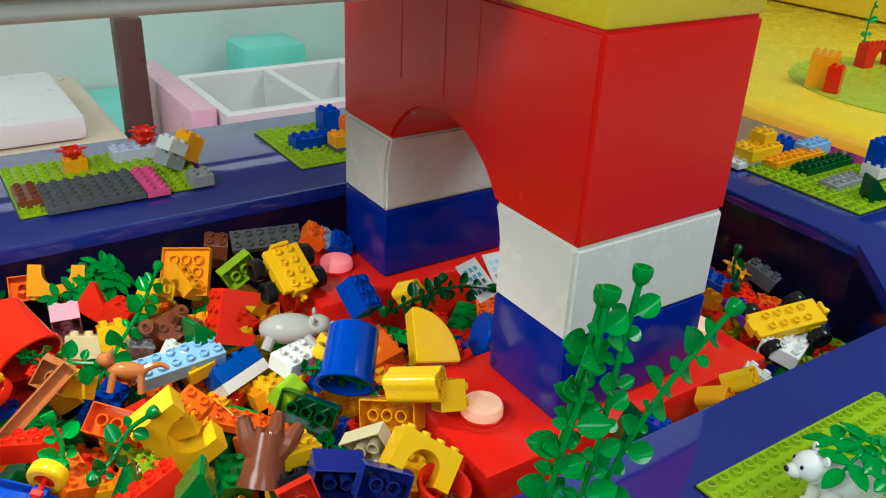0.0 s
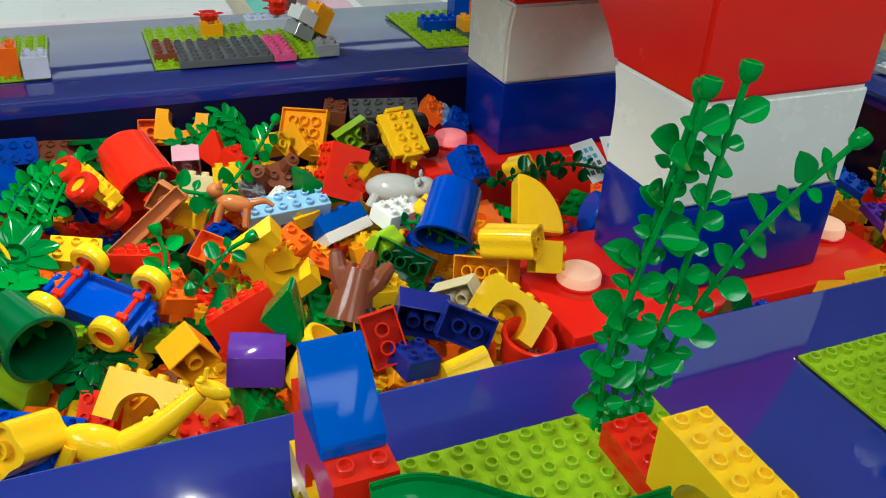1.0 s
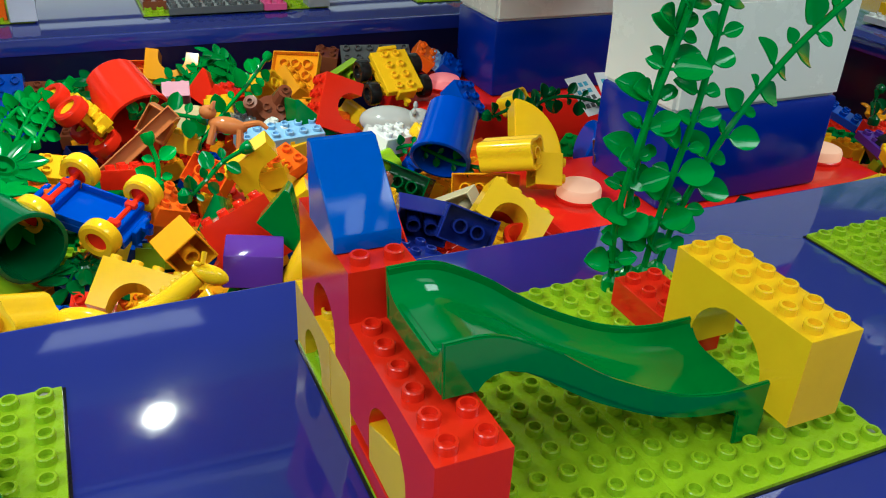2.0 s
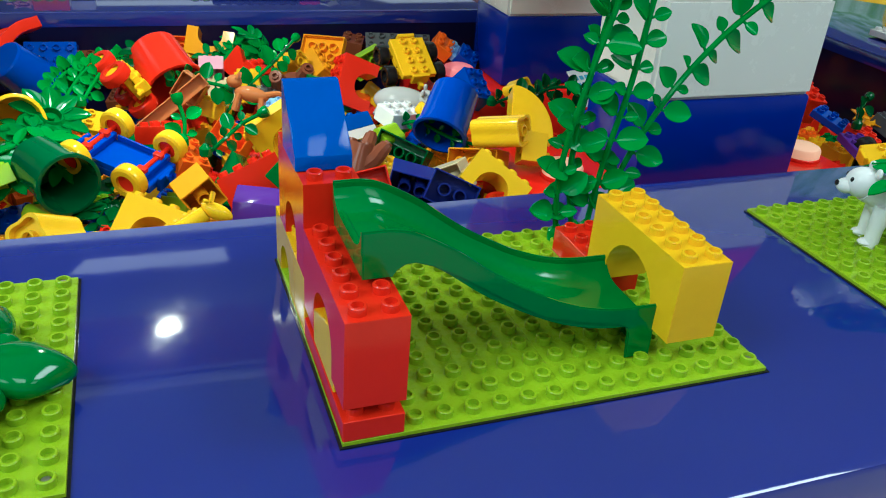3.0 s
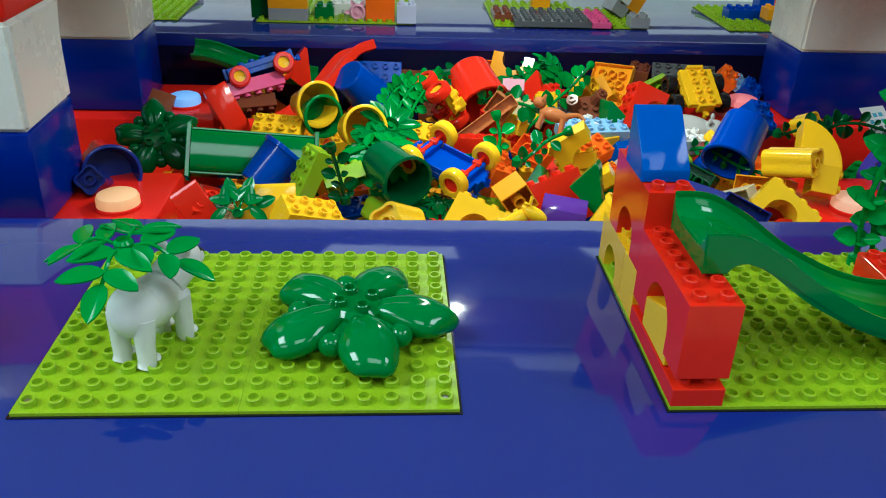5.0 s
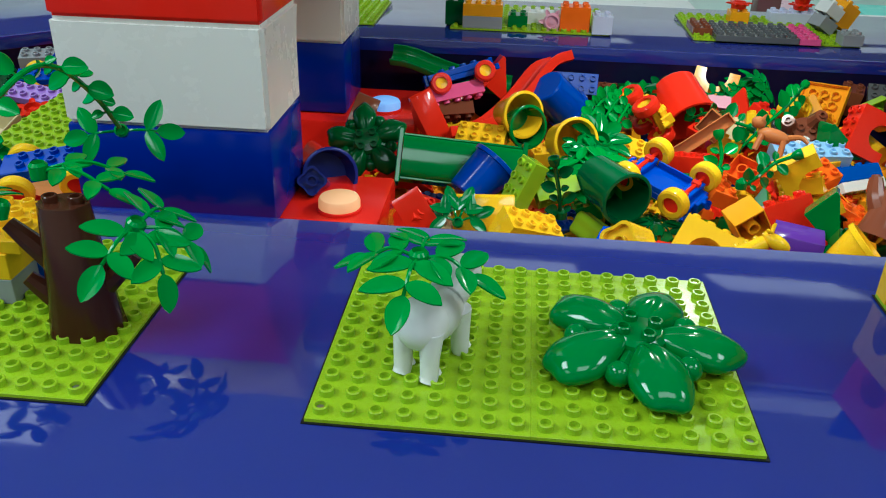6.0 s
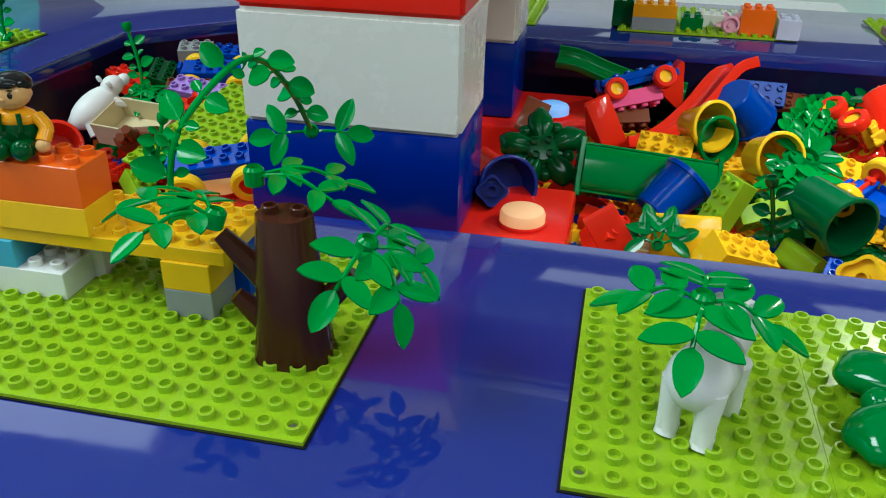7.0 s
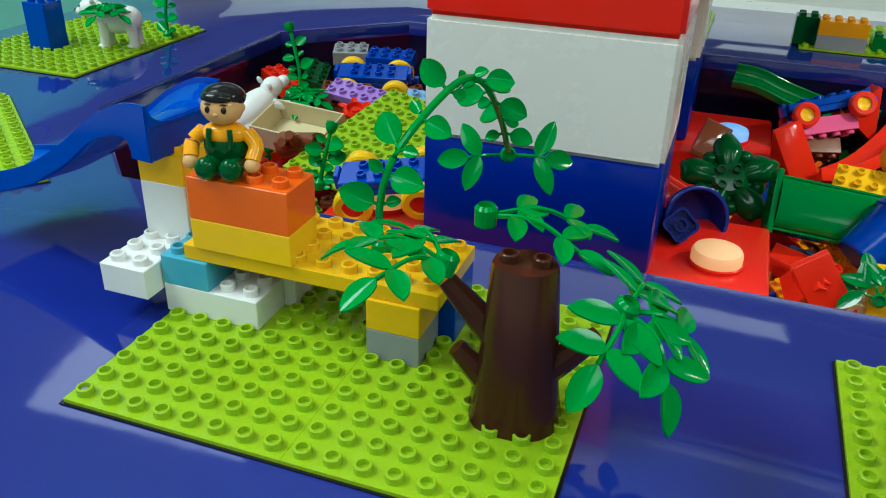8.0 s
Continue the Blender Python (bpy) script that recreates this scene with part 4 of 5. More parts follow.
# seated doll as one plain figure
bm = bmesh.new()


def blob(c, r, idx, m=None):
    n0 = len(bm.faces)
    ball(bm, c, r, 16, 10, m)
    bm.faces.ensure_lookup_table()
    for f in bm.faces[n0:]:
        f.material_index = idx


def limb(pts, r, idx):
    n0 = len(bm.faces)
    tube(bm, glide(pts, 4), r, 12)
    bm.faces.ensure_lookup_table()
    for f in bm.faces[n0:]:
        f.material_index = idx


blob((0, 0, 0.018), (0.0135, 0.0095, 0.016), 1)
blob((0, 0, 0.027), (0.0142, 0.0092, 0.0085), 0)
blob((0, -0.001, 0.047), (0.0148, 0.0132, 0.0135), 2)
blob((0, 0.003, 0.0545), (0.0156, 0.0136, 0.0105), 3)
blob((0, -0.0085, 0.0575), (0.0115, 0.0055, 0.0045), 3)
blob((0.0125, 0.002, 0.047), (0.0025, 0.003, 0.004), 2)
blob((-0.0125, 0.002, 0.047), (0.0025, 0.003, 0.004), 2)
blob((0, -0.0135, 0.0455), (0.0016, 0.0018, 0.0018), 2)
for s in (-1, 1):
    limb([(s * 0.0125, 0, 0.029), (s * 0.019, -0.003, 0.021), (s * 0.0185, -0.009, 0.013)], 0.0046, 0)
    blob((s * 0.0185, -0.0105, 0.010), (0.0046, 0.0046, 0.0052), 2)
    limb([(s * 0.0068, -0.002, 0.007), (s * 0.0072, -0.013, 0.0068)], 0.0066, 1)
    blob((s * 0.0072, -0.016, 0.008), (0.0066, 0.005, 0.008), 1)
    blob((s * 0.0056, -0.0128, 0.0488), (0.0019, 0.0013, 0.0027), 3)
    blob((s * 0.0056, -0.0124, 0.0532), (0.0026, 0.001, 0.0006), 3)
    limb([(s * 0.006, -0.0085, 0.033), (s * 0.0065, -0.0096, 0.026), (s * 0.006, -0.0095, 0.02)], 0.0016, 1)
for v in bm.verts:
    if v.co.z > 0.0355:
        v.co = Vector((v.co.x * 0.84, v.co.y * 0.84, 0.0355 + (v.co.z - 0.0355) * 0.84))
bmesh.ops.scale(bm, vec=(0.95, 0.95, 0.82), verts=bm.verts)
doll = part("toy_doll", bm, ["amber", "darkgreen", "skin", "black"])
tagged(doll, "seated plastic doll in green dungarees on an orange brick", "doll")
stand(doll, -0.343, y5 + S - 0.002, ZP + 4.85 * BH + STUD_H * 0.3, 0, 0, 12)

stump("darkbrown", -0.162, 0.074, ZP, 0, 0, 4, h=0.09, r=0.0218, seed=2, where=on)
frond(-0.199, 0.066, ZP + 0.086, 8, -18, 190, pairs=2, L=0.0225, seed=11, arms=3, reach=0.042, spread=110, drop=0.9, label="green palm spray plugged on the brown trunk")
frond(-0.19, 0.1, ZP + 0.098, 0, 0, 8, pairs=2, L=0.021, seed=14, arms=2, reach=0.05, spread=30, drop=0.3, label="green palm spray arching over the brown trunk")
frond(-0.113, 0.062, ZP + 0.082, 0, 24, -8, pairs=2, L=0.0245, seed=12, arms=4, reach=0.036, spread=170, drop=0.9, label="green palm spray plugged on the brown trunk")
vine([(0, 0, 0), (-0.002, 0.002, 0.03), (0.006, 0.01, 0.062), (0.024, 0.05, 0.09), (0.03, 0.087, 0.082), (0.031, 0.13, 0.046), (0.03, 0.16, 0.012)], 9, -0.259, 0.128, ZP + 2.5 * BH, size=0.0185, gap=0.017, label="arching green plastic toy vine on the yellow plate", tip=False)
frond(-0.231, 0.295, ZP + 2.5 * BH + 0.006, 0, -62, 110, pairs=1, L=0.029, seed=13, arms=2, reach=0.028, spread=180, drop=0.5, label="green leaf spray hanging from the arching vine")

# ---- plate with the second white figure ----
animal("white", "bear", "white plastic toy animal with a face, on a lime plate", 0.845, 0.112, ZP, 0, 0, 150)
frond(0.85, 0.105, ZP + 0.062, 5, 0, 30, pairs=2, L=0.024, seed=17, arms=5, reach=0.028, label="spray of green plastic palm leaves on a white toy animal")

# ---- far plates ----
GF = "builds on the far rim"
fw = "on the far rim"


def far(col, nx, ny, h, x, y, z=0.0, rx=0, ry=0, rz=0):
    return brick(col, nx, ny, h, x, y, ZP + z, rx, ry, rz, GF, fw)


far("brown", 2, 4, 0.6, 0.404, 1.052)
far("darkgrey", 8, 6, 0.5, 0.482, 1.032)
far("pink", 2, 6, 0.5, 0.563, 1.03)
far("grey", 2, 2, 0.9, 0.628, 1.004)
far("lavender", 5, 2, 1, 0.578, 1.15)
far("amber", 2, 2, 1, 0.484, 1.14)
flower("red", 0.014, 0.482, 1.138, ZP + BH + 0.004, petals=6)
flower("red", 0.014, 0.59, 1.15, ZP + BH + 0.004, petals=6)
flower("red", 0.014, 0.59, 1.15, ZP + BH + 0.016, petals=6)
far("white", 2, 2, 1, 0.607, 1.072, 0.03, 0, 32, 20)
far("grey", 2, 2, 1, 0.6, 1.07, 0.008, 0, 32, 20)
far("amber", 2, 2, 2, 0.628, 1.085, 0.012, 0, 32, 20)
far("red", 2, 2, 1, 0.643, 1.13, 0.0)
# neighbour build
far("darkgreen", 2, 2, 2, 0.002, 1.03)
far("grey", 4, 2, 1, 0.048, 1.012)
far("amber", 4, 2, 1, 0.048, 1.012, BH)
far("green", 2, 2, 1, 0.105, 1.03)
far("white", 4, 2, 1, 0.145, 1.06)
flower("rose", 0.013, 0.16, 1.015, ZP + 0.012, 80, petals=6)
far("orange", 3, 2, 2, 0.197, 1.02)
far("lavender", 2, 2, 1.5, 0.24, 1.006)
far("lime", 2, 2, 1, 0.03, 1.09)
# blue and orange build
far("blue", 4, 2, 1, 0.838, 1.08)
far("blue", 2, 2, 2, 0.9, 1.14)
far("darkgrey", 3, 2, 0.5, 0.882, 1.04)
far("amber", 3, 2, 1, 0.882, 1.04, 0.5 * BH)
far("orange", 2, 2, 1, 0.9, 1.05, 1.5 * BH)
# on the end rim
GE = "builds on the end rim"
ew = "on the end rim"


def end(col, nx, ny, h, x, y, z=0.0, rx=0, ry=0, rz=0):
    return brick(col, nx, ny, h, x, y, ZP + z, rx, ry, rz, GE, ew)


slope_brick("darkgreen", 2, 2, 0.3, 1.9, 1.5, 0.485, ZP, 0, 0, 60, GE, ew)
end("grey", 5, 2, 0.5, 1.51, 0.545, rz=0)
end("white", 4, 2, 1, 1.585, 0.53, 0.5 * BH)
end("blue", 4, 2, 2, 1.59, 0.53, 1.5 * BH)
end("darkgreen", 8, 2, 0.6, 1.55, 0.608)
end("amber", 8, 2, 0.6, 1.53, 0.652)
end("white", 4, 3, 0.5, 1.44, 0.69)
end("yellow", 5, 3, 1, 1.47, 0.685, 0.5 * BH)
end("lightblue", 4, 2, 1, 1.63 - 0.03, 0.665)
end("blue", 2, 2, 1, 1.555, 0.695, 0.2 * BH)
end("yellow", 2, 2, 1, 1.49, 0.69, 1.5 * BH)
# panda and column on the opposite end
animal("white", "bear", "white toy animal on a lime base plate", -0.825, 0.6, ZP, 0, 0, 200)
end("blue", 2, 2, 3, -0.905, 0.56)
frond(-0.83, 0.585, ZP + 0.05, 0, 0, 0, 2, 0.02, 21, 4, 0.02, label="green leaf spray beside a toy animal")
vine([(0, 0, 0), (0, 0, 0.03), (0.004, 0, 0.055)], 23, -0.80, 0.66, ZP)

# ---- neighbouring furniture ----
bench = new("storage_bench")
bm = bmesh.new()
box(bm, 0.98, 2.2, 1.9, 1.93, 0, 0.42, 0.004)
box(bm, 0.98, 2.2, 2.3, 2.33, 0, 0.42, 0.004)
box(bm, 0.98, 2.2, 1.93, 2.3, 0.12, 0.15, 0)
part("carcass", bm, "board", bench)
for xx in (0.98, 1.24, 1.5, 1.85, 2.17):
    bm = bmesh.new()
    box(bm, xx, xx + 0.025, 1.931, 2.299, 0.151, 0.418, 0.002)
    part("divider", bm, "board", bench)
tagged(bench, "open white storage bench with compartments", "storage bench")
slab("low_table", -0.9, 0.78, 1.98, 2.8, 0.0, 0.33, "beige", 0.02, "low beige play table behind the rim", "table", "thing")
slab("white_tray", -0.85, 0.68, 2.12, 2.62, 0.331, 0.4, "board", 0.02, "white tray on a low beige table", "tray", "thing")
slab("pink_panel", 0.9, 0.975, 1.95, 2.5, 0.0, 0.43, "pinkboard", 0.015, "pale pink upright panel", "panel", "thing")
slab("brown_post", 0.80, 0.87, 2.2, 2.27, 0.0, 0.62, "brownpost", 0.008, "dark brown square post", "post", "thing")
slab("play_mat", 0.9, 4.2, 2.45, 3.68, 0.0, 0.03, "tealmat", 0.01, "teal foam play mat", "mat", "thing")
slab("foam_block", 1.55, 1.85, 3.3, 3.55, 0.031, 0.24, "tealmat", 0.03, "teal foam block on the mat", "foam block", "thing")
# height and width are made up, so that the far rim mirrors white
slab("pale_partition", -2.8, 3.2, 3.7, 3.78, 0.0, 1.45, "board", 0.01, "plain white hall partition, enlarged as reflector for the far rim", "partition", "thing")
slab("green_partition", -3.0, -2.9, -1.6, 3.4, 0.0, 2.0, "tealmat", 0.01, "teal partition beyond the table end", "partition", "thing")

yt = new("yellow_table")
bm = bmesh.new()
box(bm, 1.86, 3.2, 0.5, 2.2, 0.5, 0.6, 0.04, 3)
part("top", bm, "yellowtop", yt)
bm = bmesh.new()
box(bm, 1.96, 3.1, 0.6, 2.1, 0.0, 0.499, 0.02)
part("base", bm, "yellowtop", yt)
bm = bmesh.new()
lathe(bm, [(0, 0.6005), (0.3, 0.6005), (0.3, 0.603), (0, 0.603)], 32, pose(2.32, 0.86, 0))
part("patch", bm, "limetop", yt, "round lime green patch")
bm = bmesh.new()
box(bm, 3.0, 3.19, 0.55, 2.15, 0.6, 0.82, 0.03, 2)
part("back_edge", bm, "yellowtop", yt)
tagged(yt, "bright yellow play table with a lime patch", "table")
slab("picture_wall", 3.35, 3.42, 0.0, 3.0, 0.0, 1.6, "meadow", 0.0, "board printed with a blurred green meadow", "picture", "structure")
brick("amber", 4, 4, 4, 2.10, 0.985, 0.601, 0, 0, 30, "yellow table toys", "on the yellow table")
brick("red", 2, 2, 3, 2.07, 0.935, 0.604, 0, 0, 20, "yellow table toys", "on the yellow table")
arch_brick("red", 8, 3, 0.03, 0.015, 2.42, 1.04, 0.604, 0, 0, -10, "yellow table toys", "on the yellow table")
vine([(0, 0, 0), (0, 0, 0.08), (0.03, 0, 0.15), (0.08, 0, 0.16), (0.11, 0, 0.1)], 31, 2.37, 1.06, 0.601 + 3 * BH, gap=0.03)

# ---- toys heaped in the pit ----
rnd = random.Random(5)
BOXES = [(-0.44, -0.02, 0.34, 0.525), (0.67, 1.095, 0.34, 0.525), (-0.44, -0.02, 0.7, 0.875), (0.67, 1.095, 0.7, 0.875)]


def free(x, y, m=0.0):
    x0, x1, y0, y1, c = IN
    if not (x0 + 0.03 < x < x1 - 0.03 and y0 + 0.02 < y < y1 - 0.02):
        return False
    for sx, ex in ((1, x0), (-1, x1)):
        for sy, ey in ((1, y0), (-1, y1)):
            if sx * (x - ex) + sy * (y - ey) < c + 0.03:
                return False
    return not any(a - m < x < b + m and d - m < y < e + m for a, b, d, e in BOXES)


# the bottom layer, joined
HUES = ["red", "yellow", "blue", "green", "orange", "lime", "orange", "leaf", "amber", "yellow", "red", "amber"]
bm = bmesh.new()
gy = IN[2] + 0.03
while gy < IN[3]:
    gxx = IN[0] + 0.03
    while gxx < IN[1]:
        x, y = gxx + rnd.uniform(-0.01, 0.01), gy + rnd.uniform(-0.01, 0.01)
        if free(x, y):
            n0 = len(bm.verts)
            nx, ny = rnd.choice(((2, 2), (2, 3), (2, 4)))
            m = pose(x, y, rnd.uniform(0.462, 0.492), rnd.uniform(-25, 25), rnd.uniform(-25, 25), rnd.uniform(0, 360))
            f0 = len(bm.faces)
            box(bm, -nx * S / 2, nx * S / 2, -ny * S / 2, ny * S / 2, 0, BH, 0, m=m)
            for i in range(nx):
                for j in range(ny):
                    lathe(bm, [(STUD_R, BH), (STUD_R, BH + STUD_H), (0, BH + STUD_H)], 8, m @ Matrix.Translation(((i - (nx - 1) / 2) * S, (j - (ny - 1) / 2) * S, 0)))
            bm.faces.ensure_lookup_table()
            k = rnd.randrange(len(HUES))
            for f in bm.faces[f0:]:
                f.material_index = k
        gxx += 0.04
    gy += 0.04
tagged(part("loose_bricks", bm, HUES), "deep layer of mixed coloured toy bricks in the pit", "toy bricks", kind="stuff")

# the second layer, piece by piece
COLS = ["red", "yellow", "yellow", "blue", "orange", "green", "leaf", "orange", "lime", "amber", "red", "blue", "yellow", "red", "orange", "brown"]
gy = IN[2] + 0.035
while gy < IN[3]:
    gxx = IN[0] + 0.045
    while gxx < IN[1]:
        x, y = gxx + rnd.uniform(-0.014, 0.014), gy + rnd.uniform(-0.014, 0.014)
        if free(x, y, 0.012):
            z, tilt = rnd.uniform(0.484, 0.502), 35
            a = (rnd.uniform(-tilt, tilt) + (180 if rnd.random() < 0.3 else 0), rnd.uniform(-tilt, tilt), rnd.uniform(0, 360))
            c, k = rnd.choice(COLS), rnd.random()
            if k < 0.62:
                nx, ny = rnd.choice(((2, 2), (2, 3), (2, 4), (2, 2)))
                brick(c, nx, ny, 1, x, y, z, *a)
            elif k < 0.72:
                brick(c, 2, rnd.choice((4, 6)), 0.5, x, y, z + 0.005, *a)
            elif k < 0.84:
                arch_brick(c, 4, 2, 0.0155, 0.008, x, y, z, a[0] % 90, a[1], a[2])
            elif k < 0.93:
                slope_brick(c, 2, 2, 0.3, 1.9, x, y, z, *a)
            else:
                column(c, x, y, z + 0.01, 80, a[1], a[2])
        gxx += 0.062
    gy += 0.058

# the pieces that lie on top
SIDE, RISE = Vector((0.977, -0.214, 0)), Vector((0.112, 0.512, 0.852))


def lean(ob, x, y, z, turn, face, h=0.0, nod=0.0):
    """Centres a piece at x, y, z with one face turned up towards the near rim: "-y" its side, "-z" its open foot, "z" its top.
    turn: degrees in that plane, of the piece's z (side) or x (foot, top)."""
    out = SIDE.cross(RISE)
    a = radians(turn)
    d = SIDE * math.cos(a) + RISE * math.sin(a)
    if face == "-y":
        zz, yy = d, -out
        xx = yy.cross(zz)
    else:
        xx, zz = d, (out if face == "z" else -out)
        yy = zz.cross(xx)
    r = Matrix((xx, yy, zz)).transposed().to_4x4() @ pose(0, 0, 0, nod)
    ob.matrix_basis = Matrix.Translation((x, y, z)) @ r @ Matrix.Translation((0, 0, -h / 2))
    return ob


def bm_curved(r, d):
    bm = bmesh.new()
    prism(bm, [(-r / 2, 0), (r / 2, 0)] + [(-r / 2 + r * math.cos(a), 1.25 * r * math.sin(a)) for a in np.linspace(0.08, math.pi / 2, 12)], d, Matrix.Translation((0, -d / 2, 0)))
    bmesh.ops.bevel(bm, geom=[e for e in bm.edges if len(e.link_faces) == 2 and e.calc_face_angle(0) > 0.6], offset=0.0012, segments=2, affect="EDGES")
    return bm


def curved_brick(col, r, d):
    return tagged(new("curved_brick", shared(f"curved_brick:{r}{d}", lambda: bm_curved(r, d), col)), f"{SHOWN.get(col, col)} plastic curved toy brick in the pit", "toy brick", "loose toys in the pit")


cup("red", 0.031, 0.036, 0.066, 0.324, 0.78, 0.603, -120.8, 12, -164.5)
cup("blue", 0.0275, 0.03, 0.066, 0.65, 0.5645, 0.605, -129.8, -31.5, 165.7)
cup("greencup", 0.0255, 0.0285, 0.068, 0.2036, 0.521, 0.568, -94.4, -74.3, -148.5)
toy_car("blue", "yellow", "red", 0.2821, 0.5217, 0.568, -169.7, 12.3, -36.3, r=0.0175, base=0.062, track=0.068)
arch_brick("yellow", 5, 2.5, 0.0225, 0.012, 0.4663, 0.54, 0.5751, 180, -54.9, 170.4)
lean(stump("brown", 0, 0, 0, h=0.05, r=0.021, seed=3, fork=True), 0.502, 0.462, 0.564, 74, "-y", 0.05)
stump("brown", 0.49, 0.752, 0.545, 52, 10, -6, 0.046, 0.026, 4, fork=True)
brick("darkgreen", 4, 2, 1, 0.568, 0.517, 0.5545, -119, 10.2, -48.8)
lean(arch_brick("red", 4, 3, 0.011, 0.006, 0, 0, 0), 0.408, 0.474, 0.54, 118, "-y", 3 * BH, 12)
lean(slope_brick("purple", 3, 2, 1.4, 2.0, 0, 0, 0), 0.4, 0.412, 0.55, 85, "-y", 2 * BH, 15)
cup("yellow", 0.018, 0.03, 0.048, 0.43, 0.392, 0.528, 18, 42, 20)
lean(animal("yellow", "giraffe", "yellow plastic toy giraffe with brown patches lying down", 0, 0, 0), 0.272, 0.342, 0.555, 66, "-y", 0.09)
lean(arch_brick("yellow", 4, 2, 0.017, 0.008, 0, 0, 0), 0.306, 0.385, 0.552, 70, "-y", 2 * BH, -14)
column("yellow", 0.238, 0.362, 0.56, 62, 0, -38, 0.05, 0.018)
brick("blue", 4, 4, 0.5, 0.222, 0.36, 0.545, 12, 8, -20)
brick("orange", 3, 2, 1, 0.3947, 0.6044, 0.5529, -142.6, 7.5, -43.8)
lean(brick("amber", 2, 2, 1.6, 0, 0, 0), 0.345, 0.405, 0.576, 40, "-z", 1.6 * BH, 45)
slope_brick("green", 2, 2, 0.3, 1.9, 0.385, 0.5, 0.53, 20, 30, 60)
brick("red", 2, 3, 1, 0.322, 0.588, 0.553, -12, 12, 48)
lean(brick("tan", 6, 1, 0.5, 0, 0, 0), 0.335, 0.63, 0.58, 42, "-z", 0.01, 10)
lean(brick("tan", 2, 2, 0.8, 0, 0, 0), 0.357, 0.655, 0.59, -35, "-z", 0.01, 20)
brick("lightblue", 6, 2, 1, 0.486, 0.672, 0.545, 16, 0, 6)
brick("skyblue", 4, 2, 1, 0.5469, 0.6607, 0.522, -43.7, -2.5, 22.5)
brick("white", 4, 2, 0.7, 0.5512, 0.6512, 0.5122, -43.7, -2.5, 22.5)
lean(arch_brick("red", 4, 2.5, 0.017, 0.01, 0, 0, 0), 0.56, 0.7, 0.574, 165, "-y", 2.5 * BH, 22)
slope_brick("green", 2, 3, 0.2, 2.4, 0.53, 0.69, 0.545, 0, 10, 100)
animal("lightgrey", "lying", "pale grey plastic toy animal lying on its belly", 0.616, 0.665, 0.544, 5, 0, -28)
toy_car("yellow", "black", "black", 0.655, 0.755, 0.585, 0, 36, -82, base=0.034, track=0.072, label="yellow toy car base with black wheels in the pit")
brick("amber", 4, 4, 0.6, 0.5487, 0.8453, 0.5701, -127.5, -3.7, -35.7)
brick("amber", 2, 3, 1, 0.542, 0.842, 0.55, 30, 35, 30)
brick("brown", 2, 2, 2, 0.606, 0.9, 0.545, 10, 8, -20)
brick("darkgrey", 6, 2, 0.5, 0.672, 0.872, 0.575, 35, 0, -12)
lean(brick("lime", 3, 2, 1, 0, 0, 0), 0.613, 0.822, 0.566, 32, "-z", BH, 30)
brick("orange", 2, 2, 1, 0.729, 0.85, 0.572, 20, 35, -20)
brick("lightblue", 2, 2, 0.5, 0.75, 0.842, 0.568, 20, 35, -20)
brick("blue", 2, 2, 1, 0.762, 0.834, 0.558, 20, 35, -20)
lean(curved_brick("yellow", 0.052, 0.03), 0.74, 0.545, 0.574, 82, "-y", 0.06, -15)
column("yellow", 0.6437, 0.4753, 0.5895, -67.2, -44.7, -158.1, 0.057, 0.0165)
brick("amber", 4, 2, 1.4, 0.6362, 0.4694, 0.5569, -113.1, -13.9, -53.4)
lean(brick("yellow", 2, 2, 1.4, 0, 0, 0), 0.693, 0.442, 0.58, -6, "-y", 1.4 * BH)
lean(brick("navy", 3, 2, 1.6, 0, 0, 0), 0.55, 0.41, 0.565, -14, "-z", 1.6 * BH, 32)
lean(brick("navy", 3, 2, 1, 0, 0, 0), 0.577, 0.372, 0.57, -24, "-z", BH, 8)
lean(arch_brick("yellow", 4, 2, 0.0175, 0.01, 0, 0, 0), 0.625, 0.385, 0.567, 52, "-y", 2 * BH, -10)
cup("red", 0.02, 0.024, 0.03, 0.628, 0.36, 0.53, 10, 10, 0)
brick("cream", 3, 2, 1, 0.596, 0.439, 0.55, -88.4, -31.2, -47.6)
column("yellow", 0.545, 0.345, 0.54, 85, 0, 100)
lean(brick("red", 3, 2, 1, 0, 0, 0), 0.503, 0.378, 0.572, -75, "-z", BH)
brick("navy", 2, 2, 1, 0.522, 0.358, 0.548, 0, 10, 12)
brick("black", 2, 3, 1, 0.52, 0.44, 0.53, -40, 0, 0)
cup("blue", 0.027, 0.031, 0.05, 0.812, 0.553, 0.555, 110, 0, 70)
column("darkbrown", 0.79, 0.5, 0.562, 80, 0, 60)
brick("blue", 2, 3, 1.5, 0.712, 0.69, 0.557, 40, 15, 20)
column("yellow", 0.768, 0.665, 0.566, 60, 20, 10, 0.03, 0.014)
toy_car("blue", "yellow", "red", 0.618, 0.592, 0.548, 120, 20, 60, r=0.013, base=0.05, track=0.05)
brick("white", 3, 2, 1, 0.588, 0.592, 0.56, 10, 8, 24)
brick("white", 2, 2, 1, 0.482, 0.685, 0.545, -10, 20, -30)
brick("yellow", 2, 2, 1, 0.505, 0.672, 0.535, 12, -8, 10)
brick("rose", 2, 3, 1.2, 0.395, 0.8, 0.553, -60, 0, -8)
slope_brick("red", 2, 3, 0.4, 2.0, 0.43, 0.825, 0.545, 30, 30, 60)
lean(arch_brick("amber", 4, 2, 0.0165, 0.008, 0, 0, 0), 0.402, 0.875, 0.58, 262, "-y", 2 * BH)
